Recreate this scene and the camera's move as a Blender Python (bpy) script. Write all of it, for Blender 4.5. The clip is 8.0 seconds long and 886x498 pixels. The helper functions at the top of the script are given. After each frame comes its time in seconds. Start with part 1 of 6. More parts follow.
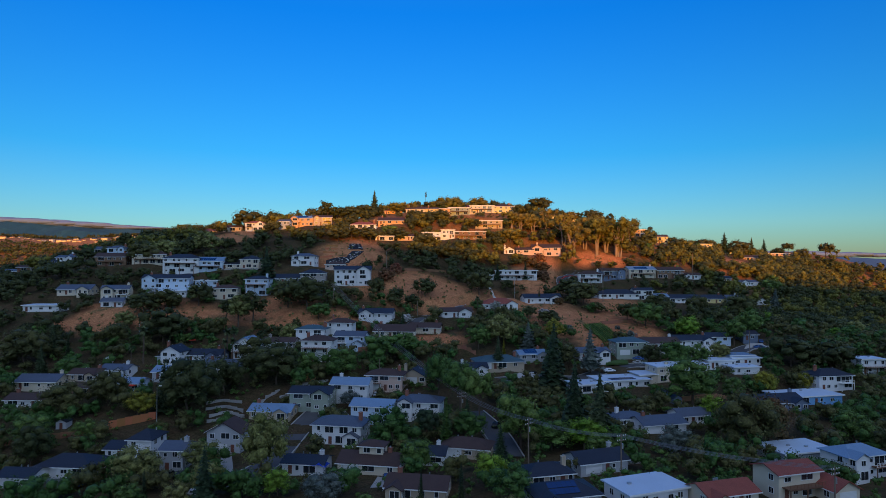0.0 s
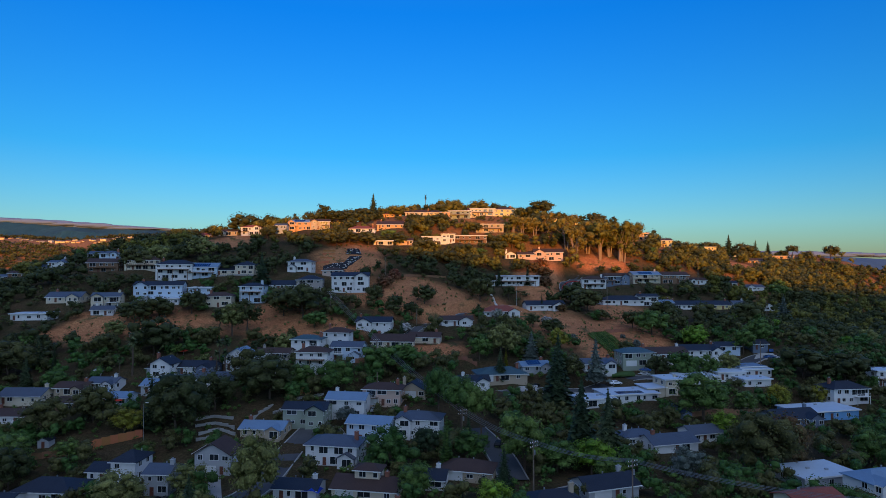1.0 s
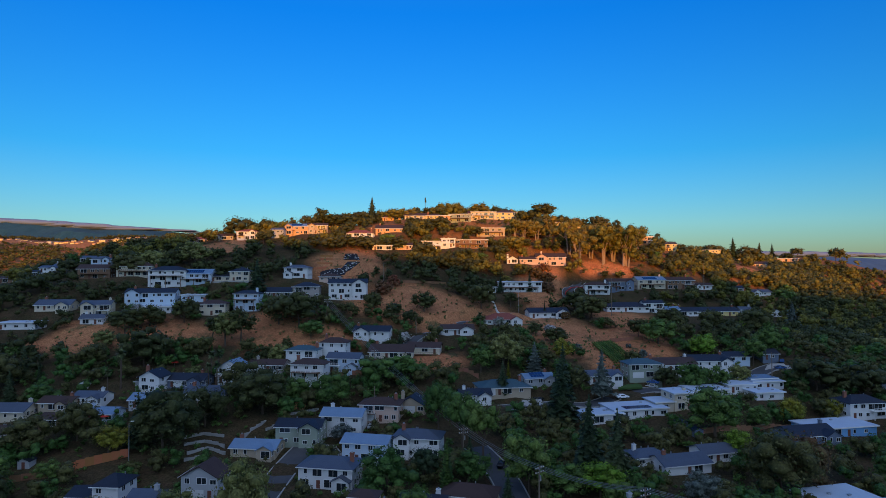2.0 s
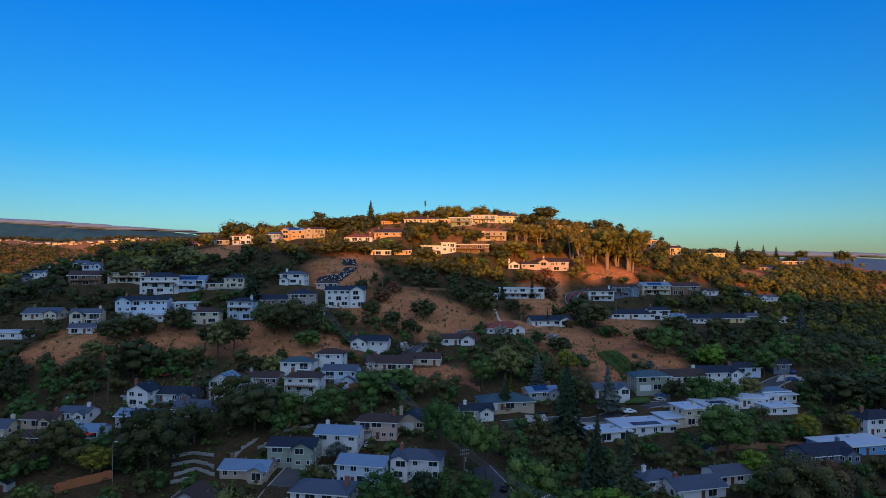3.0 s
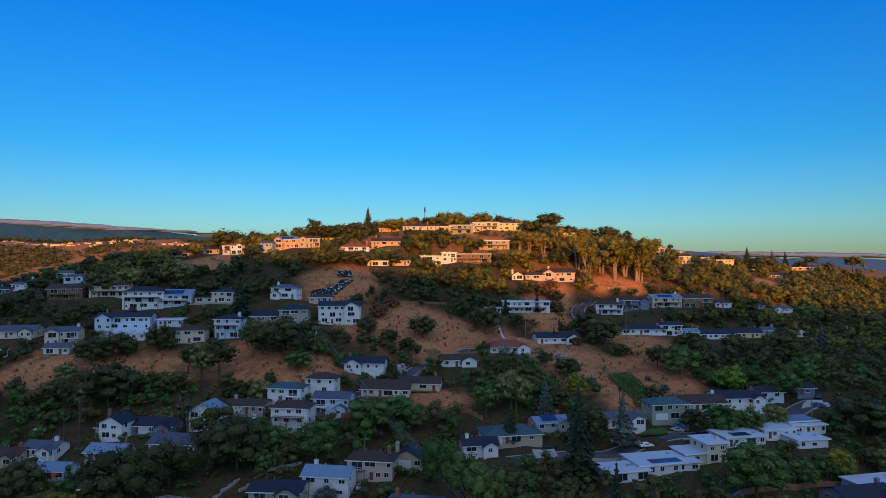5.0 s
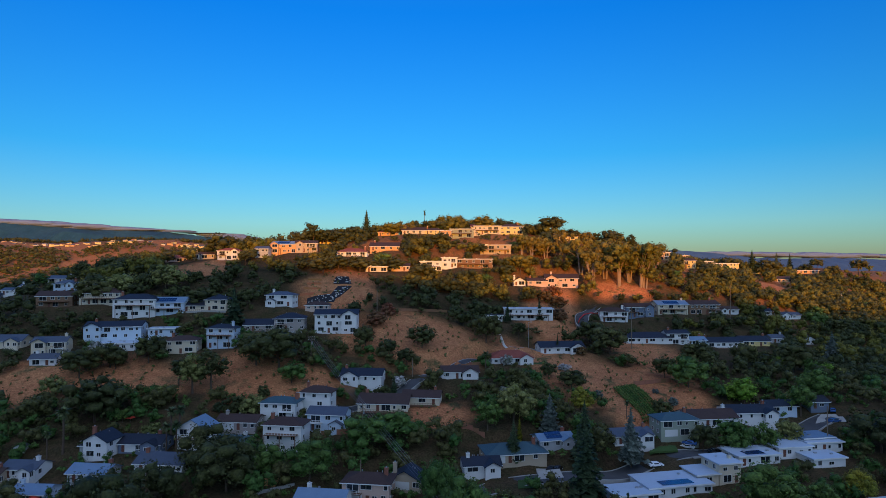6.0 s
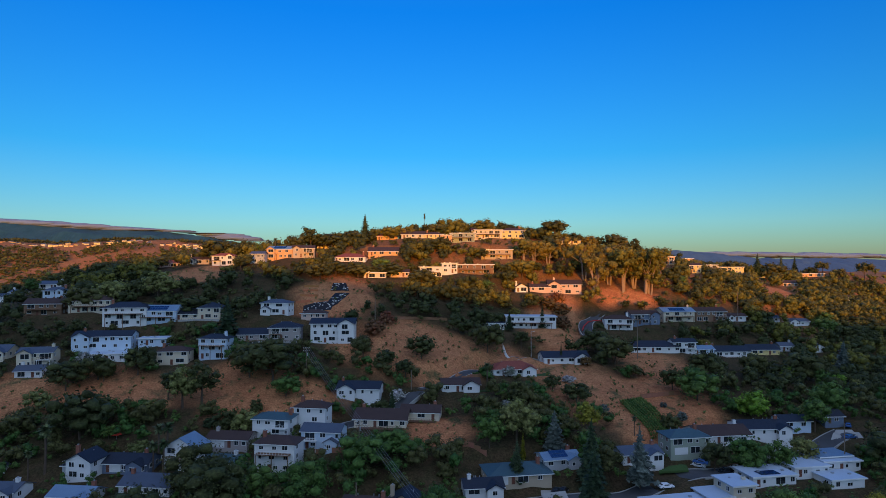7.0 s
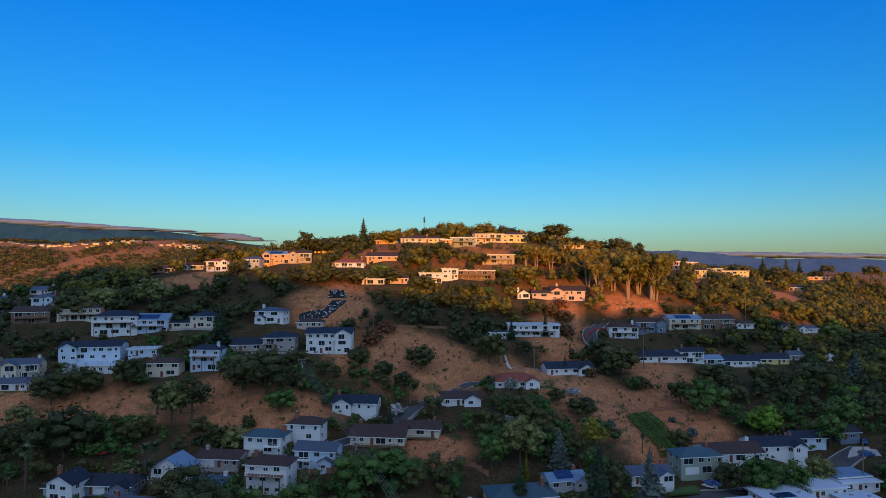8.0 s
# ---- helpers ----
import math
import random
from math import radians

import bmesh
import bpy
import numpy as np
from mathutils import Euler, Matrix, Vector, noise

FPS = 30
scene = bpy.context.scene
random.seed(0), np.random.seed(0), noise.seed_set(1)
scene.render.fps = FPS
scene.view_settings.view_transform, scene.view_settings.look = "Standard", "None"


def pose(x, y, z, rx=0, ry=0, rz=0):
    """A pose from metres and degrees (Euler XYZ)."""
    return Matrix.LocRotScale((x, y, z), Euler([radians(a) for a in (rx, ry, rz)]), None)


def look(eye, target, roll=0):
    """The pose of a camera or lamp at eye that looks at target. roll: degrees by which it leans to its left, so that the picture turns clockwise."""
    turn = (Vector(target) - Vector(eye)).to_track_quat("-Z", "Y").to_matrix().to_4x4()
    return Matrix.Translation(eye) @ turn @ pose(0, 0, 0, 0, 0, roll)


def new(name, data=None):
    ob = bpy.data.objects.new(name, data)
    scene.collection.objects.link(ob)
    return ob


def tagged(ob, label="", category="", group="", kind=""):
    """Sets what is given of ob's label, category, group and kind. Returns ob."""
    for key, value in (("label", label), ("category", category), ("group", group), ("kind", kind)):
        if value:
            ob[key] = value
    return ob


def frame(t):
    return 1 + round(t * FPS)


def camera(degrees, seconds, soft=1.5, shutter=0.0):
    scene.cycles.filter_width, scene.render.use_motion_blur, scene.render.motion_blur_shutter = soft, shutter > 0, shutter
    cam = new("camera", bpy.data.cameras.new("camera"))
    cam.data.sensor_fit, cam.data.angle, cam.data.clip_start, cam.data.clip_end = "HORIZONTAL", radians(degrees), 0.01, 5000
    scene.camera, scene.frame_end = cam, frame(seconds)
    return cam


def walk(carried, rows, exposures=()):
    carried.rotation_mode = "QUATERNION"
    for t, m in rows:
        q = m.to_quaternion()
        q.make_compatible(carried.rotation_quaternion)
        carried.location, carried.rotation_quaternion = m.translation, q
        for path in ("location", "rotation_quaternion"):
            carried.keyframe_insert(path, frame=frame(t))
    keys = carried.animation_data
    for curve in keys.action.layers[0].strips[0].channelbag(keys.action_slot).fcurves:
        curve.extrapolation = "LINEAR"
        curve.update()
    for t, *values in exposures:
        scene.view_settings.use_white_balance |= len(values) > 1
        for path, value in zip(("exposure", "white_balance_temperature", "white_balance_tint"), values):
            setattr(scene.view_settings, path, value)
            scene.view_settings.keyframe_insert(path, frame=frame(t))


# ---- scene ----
# ---------------- camera ----------------
cam = camera(72.0, 8.0, soft=0.5)
PATH = [
    (0, (0.000, 0.000, 60.000), (0.134, 99.976, 62.203), 0.04),
    (1, (0.055, 8.261, 63.153), (0.165, 108.237, 65.356), 0.01),
    (2, (0.114, 16.543, 66.341), (0.196, 116.519, 68.533), -0.02),
    (3, (0.175, 24.844, 69.564), (0.226, 124.820, 71.735), -0.03),
    (4, (0.241, 33.165, 72.823), (0.256, 133.142, 74.961), -0.03),
    (5, (0.309, 41.506, 76.118), (0.286, 141.484, 78.211), -0.03),
    (6, (0.381, 49.866, 79.448), (0.316, 149.845, 81.485), -0.01),
    (7, (0.456, 58.247, 82.813), (0.345, 158.227, 84.783), 0.01),
    (8, (0.534, 66.647, 86.214), (0.374, 166.629, 88.106), 0.04),
]
walk(cam, [(t, look(eye, target, roll)) for t, eye, target, roll in PATH], exposures=[(0, 0.5), (8, 0.5)])

# ---------------- world, sun and exposure ----------------
SUN_ELEV, SUN_AZ, GLOW = 6.5, 8.0, 0.50          # degrees; azimuth: from behind the camera, turned to the right
world = bpy.data.worlds.new("sky")
scene.world = world
world.use_nodes = True
wn, wl = world.node_tree.nodes, world.node_tree.links
wn.clear()
sky = wn.new("ShaderNodeTexSky")
sky.sky_type, sky.sun_disc = "NISHITA", False
sky.sun_elevation, sky.sun_rotation = radians(SUN_ELEV), radians(180 - SUN_AZ)
sky.air_density, sky.dust_density, sky.ozone_density = 1.0, 0.3, 3.0
# deep blue tint that fades towards the horizon, lifted overhead; broad glow added on the unseen sun side to fill the
# shade
geo = wn.new("ShaderNodeTexCoord")
sep = wn.new("ShaderNodeSeparateXYZ")
wl.new(geo.outputs["Generated"], sep.inputs["Vector"])
ramp = wn.new("ShaderNodeValToRGB")
stops = ramp.color_ramp.elements
stops[0].position, stops[0].color = 0.0, (0.48, 0.66, 0.83, 1)
stops[1].position, stops[1].color = 1.0, (0.35, 1.0, 1.9, 1)
for pos, col in ((0.06, (0.47, 0.79, 1.03, 1)), (0.17, (0.15, 0.73, 1.14, 1)), (0.38, (0.03, 0.66, 1.4, 1))):
    e = stops.new(pos)
    e.color = col
wl.new(sep.outputs["Z"], ramp.inputs["Fac"])
sky_tint = wn.new("ShaderNodeMix")
sky_tint.data_type, sky_tint.blend_type = "RGBA", "MULTIPLY"
sky_tint.inputs["Factor"].default_value = 1.0
wl.new(sky.outputs["Color"], sky_tint.inputs["A"])
wl.new(ramp.outputs["Color"], sky_tint.inputs["B"])
sky_back = wn.new("ShaderNodeBackground")
sky_back.inputs["Strength"].default_value = 0.14
wl.new(sky_tint.outputs["Result"], sky_back.inputs["Color"])
toward = wn.new("ShaderNodeVectorMath")
toward.operation = "DOT_PRODUCT"
toward.inputs[1].default_value = (math.sin(radians(SUN_AZ)), -math.cos(radians(SUN_AZ)), 0.45)
wl.new(geo.outputs["Generated"], toward.inputs[0])
near_sun = wn.new("ShaderNodeMapRange")
near_sun.interpolation_type = "SMOOTHSTEP"
near_sun.inputs["From Min"].default_value, near_sun.inputs["From Max"].default_value = -0.15, 1.0
near_sun.inputs["To Min"].default_value, near_sun.inputs["To Max"].default_value = 0.0, GLOW
wl.new(toward.outputs["Value"], near_sun.inputs["Value"])
glow = wn.new("ShaderNodeBackground")
glow.inputs["Color"].default_value = (0.80, 0.84, 0.78, 1)
wl.new(near_sun.outputs["Result"], glow.inputs["Strength"])
both = wn.new("ShaderNodeAddShader")
wl.new(sky_back.outputs["Background"], both.inputs[0])
wl.new(glow.outputs["Background"], both.inputs[1])
sky_out = wn.new("ShaderNodeOutputWorld")
wl.new(both.outputs["Shader"], sky_out.inputs["Surface"])

sun_data = bpy.data.lights.new("sun", "SUN")
sun_data.energy, sun_data.angle, sun_data.color = 3.7, radians(0.6), (1.0, 0.38, 0.025)
sun = new("sun", sun_data)
sun_from = Vector((math.sin(radians(SUN_AZ)), -math.cos(radians(SUN_AZ)), math.tan(radians(SUN_ELEV))))
sun.matrix_world = look(sun_from * 900, (0, 0, 0))

# ---------------- materials ----------------
MATS = {}


def mat(name, color, rough=0.8, vary=0.25, scale=0.6, fine=6.0, bump=0.0, metal=0.0, second=None, per_object=0.0, per_island=0.0, streak=None, spec=0.3):
    """A procedural surface: base colour, broad and fine variation, relief; second: a colour that shows in patches."""
    if name in MATS:
        return MATS[name]
    m = bpy.data.materials.new(name)
    m.use_nodes = True
    nt = m.node_tree
    n, l = nt.nodes, nt.links
    bsdf = n["Principled BSDF"]
    bsdf.inputs["Roughness"].default_value = rough
    bsdf.inputs["Metallic"].default_value = metal
    bsdf.inputs["Specular IOR Level"].default_value = spec
    tex = n.new("ShaderNodeTexCoord")
    big = n.new("ShaderNodeTexNoise")
    big.inputs["Scale"].default_value, big.inputs["Detail"].default_value = scale, 4
    small = n.new("ShaderNodeTexNoise")
    small.inputs["Scale"].default_value, small.inputs["Detail"].default_value = fine, 3
    for t in (big, small):
        l.new(tex.outputs["Object"], t.inputs["Vector"])
    ramp = n.new("ShaderNodeValToRGB")
    ramp.color_ramp.elements[0].position, ramp.color_ramp.elements[1].position = 0.36, 0.66
    ramp.color_ramp.elements[0].color = (*color, 1)
    ramp.color_ramp.elements[1].color = (*(second or [c * (1 - 0.5 * vary) for c in color]), 1)
    l.new(big.outputs["Fac"], ramp.inputs["Fac"])
    val = n.new("ShaderNodeMath")
    val.operation = "MULTIPLY_ADD"
    val.inputs[1].default_value, val.inputs[2].default_value = 2 * vary, 1 - vary
    l.new(small.outputs["Fac"], val.inputs[0])
    hsv = n.new("ShaderNodeHueSaturation")
    l.new(ramp.outputs["Color"], hsv.inputs["Color"])
    last = val.outputs[0]
    if per_object:
        info = n.new("ShaderNodeObjectInfo")
        k = n.new("ShaderNodeMath")
        k.operation = "MULTIPLY_ADD"
        k.inputs[1].default_value, k.inputs[2].default_value = 2 * per_object, 1 - per_object
        l.new(info.outputs["Random"], k.inputs[0])
        x = n.new("ShaderNodeMath")
        x.operation = "MULTIPLY"
        l.new(last, x.inputs[0])
        l.new(k.outputs[0], x.inputs[1])
        last = x.outputs[0]
        h = n.new("ShaderNodeMath")
        h.operation = "MULTIPLY_ADD"
        h.inputs[1].default_value, h.inputs[2].default_value = -0.05 * per_object / 0.3, 0.5 + 0.02 * per_object / 0.3
        l.new(info.outputs["Random"], h.inputs[0])
        l.new(h.outputs[0], hsv.inputs["Hue"])
    if per_island:
        geo = n.new("ShaderNodeNewGeometry")
        k = n.new("ShaderNodeMath")
        k.operation = "MULTIPLY_ADD"
        k.inputs[1].default_value, k.inputs[2].default_value = 2 * per_island, 1 - per_island
        l.new(geo.outputs["Random Per Island"], k.inputs[0])
        x = n.new("ShaderNodeMath")
        x.operation = "MULTIPLY"
        l.new(last, x.inputs[0])
        l.new(k.outputs[0], x.inputs[1])
        last = x.outputs[0]
    if streak:
        wave = n.new("ShaderNodeTexWave")
        wave.bands_direction = streak[0]
        wave.inputs["Scale"].default_value, wave.inputs["Distortion"].default_value = streak[1], 0.4
        l.new(tex.outputs["Object"], wave.inputs["Vector"])
        k = n.new("ShaderNodeMath")
        k.operation = "MULTIPLY_ADD"
        k.inputs[1].default_value, k.inputs[2].default_value = streak[2], 1 - streak[2]
        l.new(wave.outputs["Fac"], k.inputs[0])
        x = n.new("ShaderNodeMath")
        x.operation = "MULTIPLY"
        l.new(last, x.inputs[0])
        l.new(k.outputs[0], x.inputs[1])
        last = x.outputs[0]
    l.new(last, hsv.inputs["Value"])
    l.new(hsv.outputs["Color"], bsdf.inputs["Base Color"])
    if bump:
        b = n.new("ShaderNodeBump")
        b.inputs["Strength"].default_value, b.inputs["Distance"].default_value = bump, 0.2
        l.new(small.outputs["Fac"], b.inputs["Height"])
        l.new(b.outputs["Normal"], bsdf.inputs["Normal"])
    MATS[name] = m
    return m


def leaf_mat(name, color, second, rough=0.65):
    """Foliage: two greens from tree to tree; noise paints the shade of gaps and lighter sprays at leaf size."""
    m = bpy.data.materials.new(name)
    m.use_nodes = True
    n, l = m.node_tree.nodes, m.node_tree.links
    bsdf = n["Principled BSDF"]
    bsdf.inputs["Roughness"].default_value, bsdf.inputs["Specular IOR Level"].default_value = rough, 0.2
    geo, info = n.new("ShaderNodeNewGeometry"), n.new("ShaderNodeObjectInfo")

    def noise_tex(scale, detail):
        t = n.new("ShaderNodeTexNoise")
        t.inputs["Scale"].default_value, t.inputs["Detail"].default_value, t.inputs["Roughness"].default_value = scale, detail, 0.7
        l.new(geo.outputs["Position"], t.inputs["Vector"])
        return t.outputs["Fac"]

    def spread(src, a, b, lo, hi):
        r = n.new("ShaderNodeMapRange")
        r.inputs["From Min"].default_value, r.inputs["From Max"].default_value = a, b
        r.inputs["To Min"].default_value, r.inputs["To Max"].default_value = lo, hi
        l.new(src, r.inputs["Value"])
        return r.outputs["Result"]

    def times(a, b):
        x = n.new("ShaderNodeMath")
        x.operation = "MULTIPLY"
        l.new(a, x.inputs[0])
        l.new(b, x.inputs[1])
        return x.outputs[0]

    stand, spray = noise_tex(0.13, 2), noise_tex(1.5, 4)
    mix = n.new("ShaderNodeMix")
    mix.data_type = "RGBA"
    mix.inputs["A"].default_value, mix.inputs["B"].default_value = (*color, 1), (*second, 1)
    l.new(spread(stand, 0.35, 0.65, 0, 1), mix.inputs["Factor"])
    hsv = n.new("ShaderNodeHueSaturation")
    l.new(mix.outputs["Result"], hsv.inputs["Color"])
    l.new(spread(info.outputs["Random"], 0, 1, 0.525, 0.48), hsv.inputs["Hue"])
    v = times(spread(spray, 0.32, 0.68, 0.45, 1.55), spread(geo.outputs["Random Per Island"], 0, 1, 0.75, 1.25))
    l.new(times(v, spread(info.outputs["Random"], 0, 1, 0.8, 1.2)), hsv.inputs["Value"])
    l.new(hsv.outputs["Color"], bsdf.inputs["Base Color"])
    b = n.new("ShaderNodeBump")
    b.inputs["Strength"].default_value, b.inputs["Distance"].default_value = 0.9, 0.35
    l.new(spray, b.inputs["Height"])
    l.new(b.outputs["Normal"], bsdf.inputs["Normal"])
    return m


WALLS = {
    "white": mat("white_stucco", (0.66, 0.655, 0.64), 0.85, 0.07, 0.3, 9, 0.15),
    "paleblue": mat("pale_blue_siding", (0.50, 0.60, 0.70), 0.75, 0.06, 0.3, 5, 0.1, streak=("Z", 3.0, 0.12)),
    "cream": mat("cream_stucco", (0.60, 0.52, 0.39), 0.85, 0.08, 0.3, 9, 0.15),
    "tan": mat("tan_siding", (0.45, 0.36, 0.26), 0.8, 0.1, 0.3, 6, 0.1, streak=("Z", 3.0, 0.12)),
    "pink": mat("pink_stucco", (0.56, 0.40, 0.32), 0.85, 0.08, 0.3, 9, 0.15),
    # on sunlit ridges, yellow and orange walls have the low sun's warmth painted in
    "yellow": mat("yellow_stucco", (0.66, 0.51, 0.22), 0.85, 0.08, 0.3, 9, 0.15),
    "taupe": mat("taupe_stucco", (0.33, 0.29, 0.27), 0.85, 0.08, 0.3, 9, 0.15),
    "grey": mat("grey_siding", (0.40, 0.41, 0.42), 0.8, 0.08, 0.3, 6, 0.1, streak=("Z", 3.0, 0.12)),
    "green": mat("sage_green_siding", (0.30, 0.34, 0.27), 0.8, 0.08, 0.3, 6, 0.1, streak=("Z", 3.0, 0.12)),
    "slate": mat("slate_blue_siding", (0.15, 0.19, 0.26), 0.8, 0.08, 0.3, 6, 0.1, streak=("Z", 3.0, 0.12)),
    "blue": mat("bright_blue_siding", (0.16, 0.36, 0.62), 0.75, 0.08, 0.3, 6, 0.1, streak=("Z", 3.0, 0.12)),
    "brown": mat("brown_wood_siding", (0.22, 0.13, 0.08), 0.8, 0.12, 0.4, 6, 0.1, streak=("Z", 3.0, 0.15)),
    "orange": mat("warm_orange_stucco", (0.60, 0.34, 0.16), 0.85, 0.08, 0.3, 9, 0.15),
}
ROOFS = {
    "dark": mat("dark_shingle", (0.022, 0.027, 0.042), 0.6, 0.25, 0.4, 5, 0.3, streak=("Y", 2.2, 0.25), spec=0.3),
    "grey": mat("grey_shingle", (0.075, 0.09, 0.125), 0.55, 0.22, 0.4, 5, 0.3, streak=("Y", 2.2, 0.22), spec=0.5),
    "brown": mat("brown_shingle", (0.07, 0.042, 0.036), 0.8, 0.25, 0.4, 5, 0.3, streak=("Y", 2.2, 0.25)),
    "red": mat("red_clay_tile", (0.28, 0.075, 0.05), 0.75, 0.25, 0.5, 5, 0.4, streak=("X", 3.0, 0.3)),
    "blue": mat("blue_grey_shingle", (0.17, 0.26, 0.38), 0.5, 0.18, 0.4, 5, 0.3, streak=("Y", 2.2, 0.2), spec=0.5),
    "teal": mat("teal_shingle", (0.05, 0.10, 0.12), 0.55, 0.2, 0.4, 5, 0.3, streak=("Y", 2.2, 0.25), spec=0.5),
    "pale": mat("pale_membrane_roof", (0.43, 0.51, 0.61), 0.6, 0.12, 0.25, 4, 0.1, spec=0.5),
}
WALL_WORDS = {"white": "white stucco", "paleblue": "pale blue", "cream": "cream stucco", "tan": "tan", "pink": "pinkish stucco", "yellow": "yellow", "taupe": "taupe", "grey": "grey", "green": "sage green", "slate": "slate blue", "blue": "bright blue", "brown": "brown wooden", "orange": "warm orange"}
ROOF_WORDS = {"dark": "dark shingle", "grey": "grey shingle", "brown": "brown shingle", "red": "red tile", "blue": "blue-grey", "teal": "dark teal", "pale": "pale flat"}
TRIM = mat("white_trim", (0.72, 0.72, 0.70), 0.6, 0.06)
GLASS = mat("window_glass", (0.02, 0.025, 0.03), 0.06, 0.1, spec=0.8)
GARAGE = mat("garage_door_paint", (0.68, 0.68, 0.66), 0.6, 0.05, streak=("Z", 1.2, 0.12))
DOORM = mat("door_paint", (0.16, 0.06, 0.04), 0.5, 0.15)
BRICK = mat("red_brick", (0.27, 0.11, 0.075), 0.9, 0.25, 1.0, 9, 0.4)
CONCRETE = mat("concrete", (0.34, 0.33, 0.31), 0.9, 0.15, 0.3, 5, 0.2)
DECK = mat("deck_wood", (0.16, 0.085, 0.05), 0.8, 0.25, 0.5, 6, 0.2)
FENCE = mat("fence_wood", (0.26, 0.13, 0.07), 0.85, 0.3, 0.4, 6, 0.2, per_object=0.2)
FENCE_NEW = mat("new_redwood_boards", (0.42, 0.16, 0.06), 0.8, 0.2, 0.4, 6, 0.2, per_object=0.2)
SOLAR = mat("solar_panel", (0.015, 0.035, 0.11), 0.15, 0.1, spec=0.7)
METAL = mat("galvanised_metal", (0.45, 0.46, 0.47), 0.45, 0.15, metal=0.8)
POLE = mat("weathered_pole_wood", (0.20, 0.15, 0.11), 0.9, 0.25, 1, 8, 0.3)
WIRE = mat("grey_cable", (0.16, 0.17, 0.19), 0.6, 0.1)
ASPHALT = mat("asphalt", (0.055, 0.057, 0.062), 0.85, 0.2, 0.15, 4, 0.2, second=(0.085, 0.085, 0.09))
BARK = mat("bark", (0.10, 0.07, 0.05), 0.95, 0.3, 1, 6, 0.5)
PALE_BARK = mat("pale_eucalyptus_bark", (0.30, 0.23, 0.17), 0.9, 0.3, 0.8, 4, 0.3, second=(0.25, 0.17, 0.12))
BLACK_SHEET = mat("black_weed_sheet", (0.012, 0.013, 0.018), 0.6, 0.3, 0.5, 4, 0.5)
SANDBAG = mat("pale_sandbag", (0.6, 0.58, 0.55), 0.9, 0.15)
TARP = mat("blue_tarpaulin", (0.02, 0.09, 0.62), 0.5, 0.15, 0.8, 4, 0.3)
REDKERB = mat("red_kerb_paint", (0.5, 0.03, 0.03), 0.6, 0.1)
REDCLOTH = mat("red_parasol_cloth", (0.6, 0.05, 0.03), 0.8, 0.1)
CARS = {"black": mat("black_car_paint", (0.012, 0.013, 0.016), 0.25, 0.05, spec=0.6), "white": mat("white_car_paint", (0.75, 0.76, 0.78), 0.3, 0.03, spec=0.6), "blue": mat("blue_car_paint", (0.03, 0.09, 0.25), 0.25, 0.05, spec=0.6), "silver": mat("silver_car_paint", (0.4, 0.42, 0.45), 0.3, 0.05, spec=0.6)}
TYRE = mat("tyre_rubber", (0.02, 0.02, 0.02), 0.9, 0.1)

LEAF = {
    "oak": leaf_mat("oak_leaves", (0.044, 0.050, 0.015), (0.072, 0.074, 0.022)),
    "green": leaf_mat("broad_leaves", (0.055, 0.105, 0.020), (0.085, 0.135, 0.030)),
    "lime": leaf_mat("lime_green_leaves", (0.10, 0.20, 0.015), (0.14, 0.22, 0.025)),
    "olive": leaf_mat("olive_leaves", (0.13, 0.14, 0.04), (0.165, 0.165, 0.05)),
    "gold": leaf_mat("yellowing_leaves", (0.24, 0.20, 0.02), (0.15, 0.16, 0.02)),
    "conifer": leaf_mat("conifer_needles", (0.028, 0.046, 0.020), (0.045, 0.064, 0.026)),
    # eucalypts, and the lit copy for other trees: low sun's gold is in the colour
    "euc": leaf_mat("eucalyptus_and_sunlit_leaves", (0.12, 0.105, 0.018), (0.16, 0.13, 0.025)),
    "silver": leaf_mat("silvery_leaves", (0.075, 0.095, 0.08), (0.11, 0.13, 0.11)),
    "rust": leaf_mat("rusty_leaves", (0.15, 0.06, 0.025), (0.11, 0.07, 0.03)),
    "palm": leaf_mat("palm_fronds", (0.06, 0.085, 0.03), (0.09, 0.11, 0.05)),
    "bloom": leaf_mat("pale_blossom", (0.45, 0.42, 0.42), (0.10, 0.13, 0.07)),
}


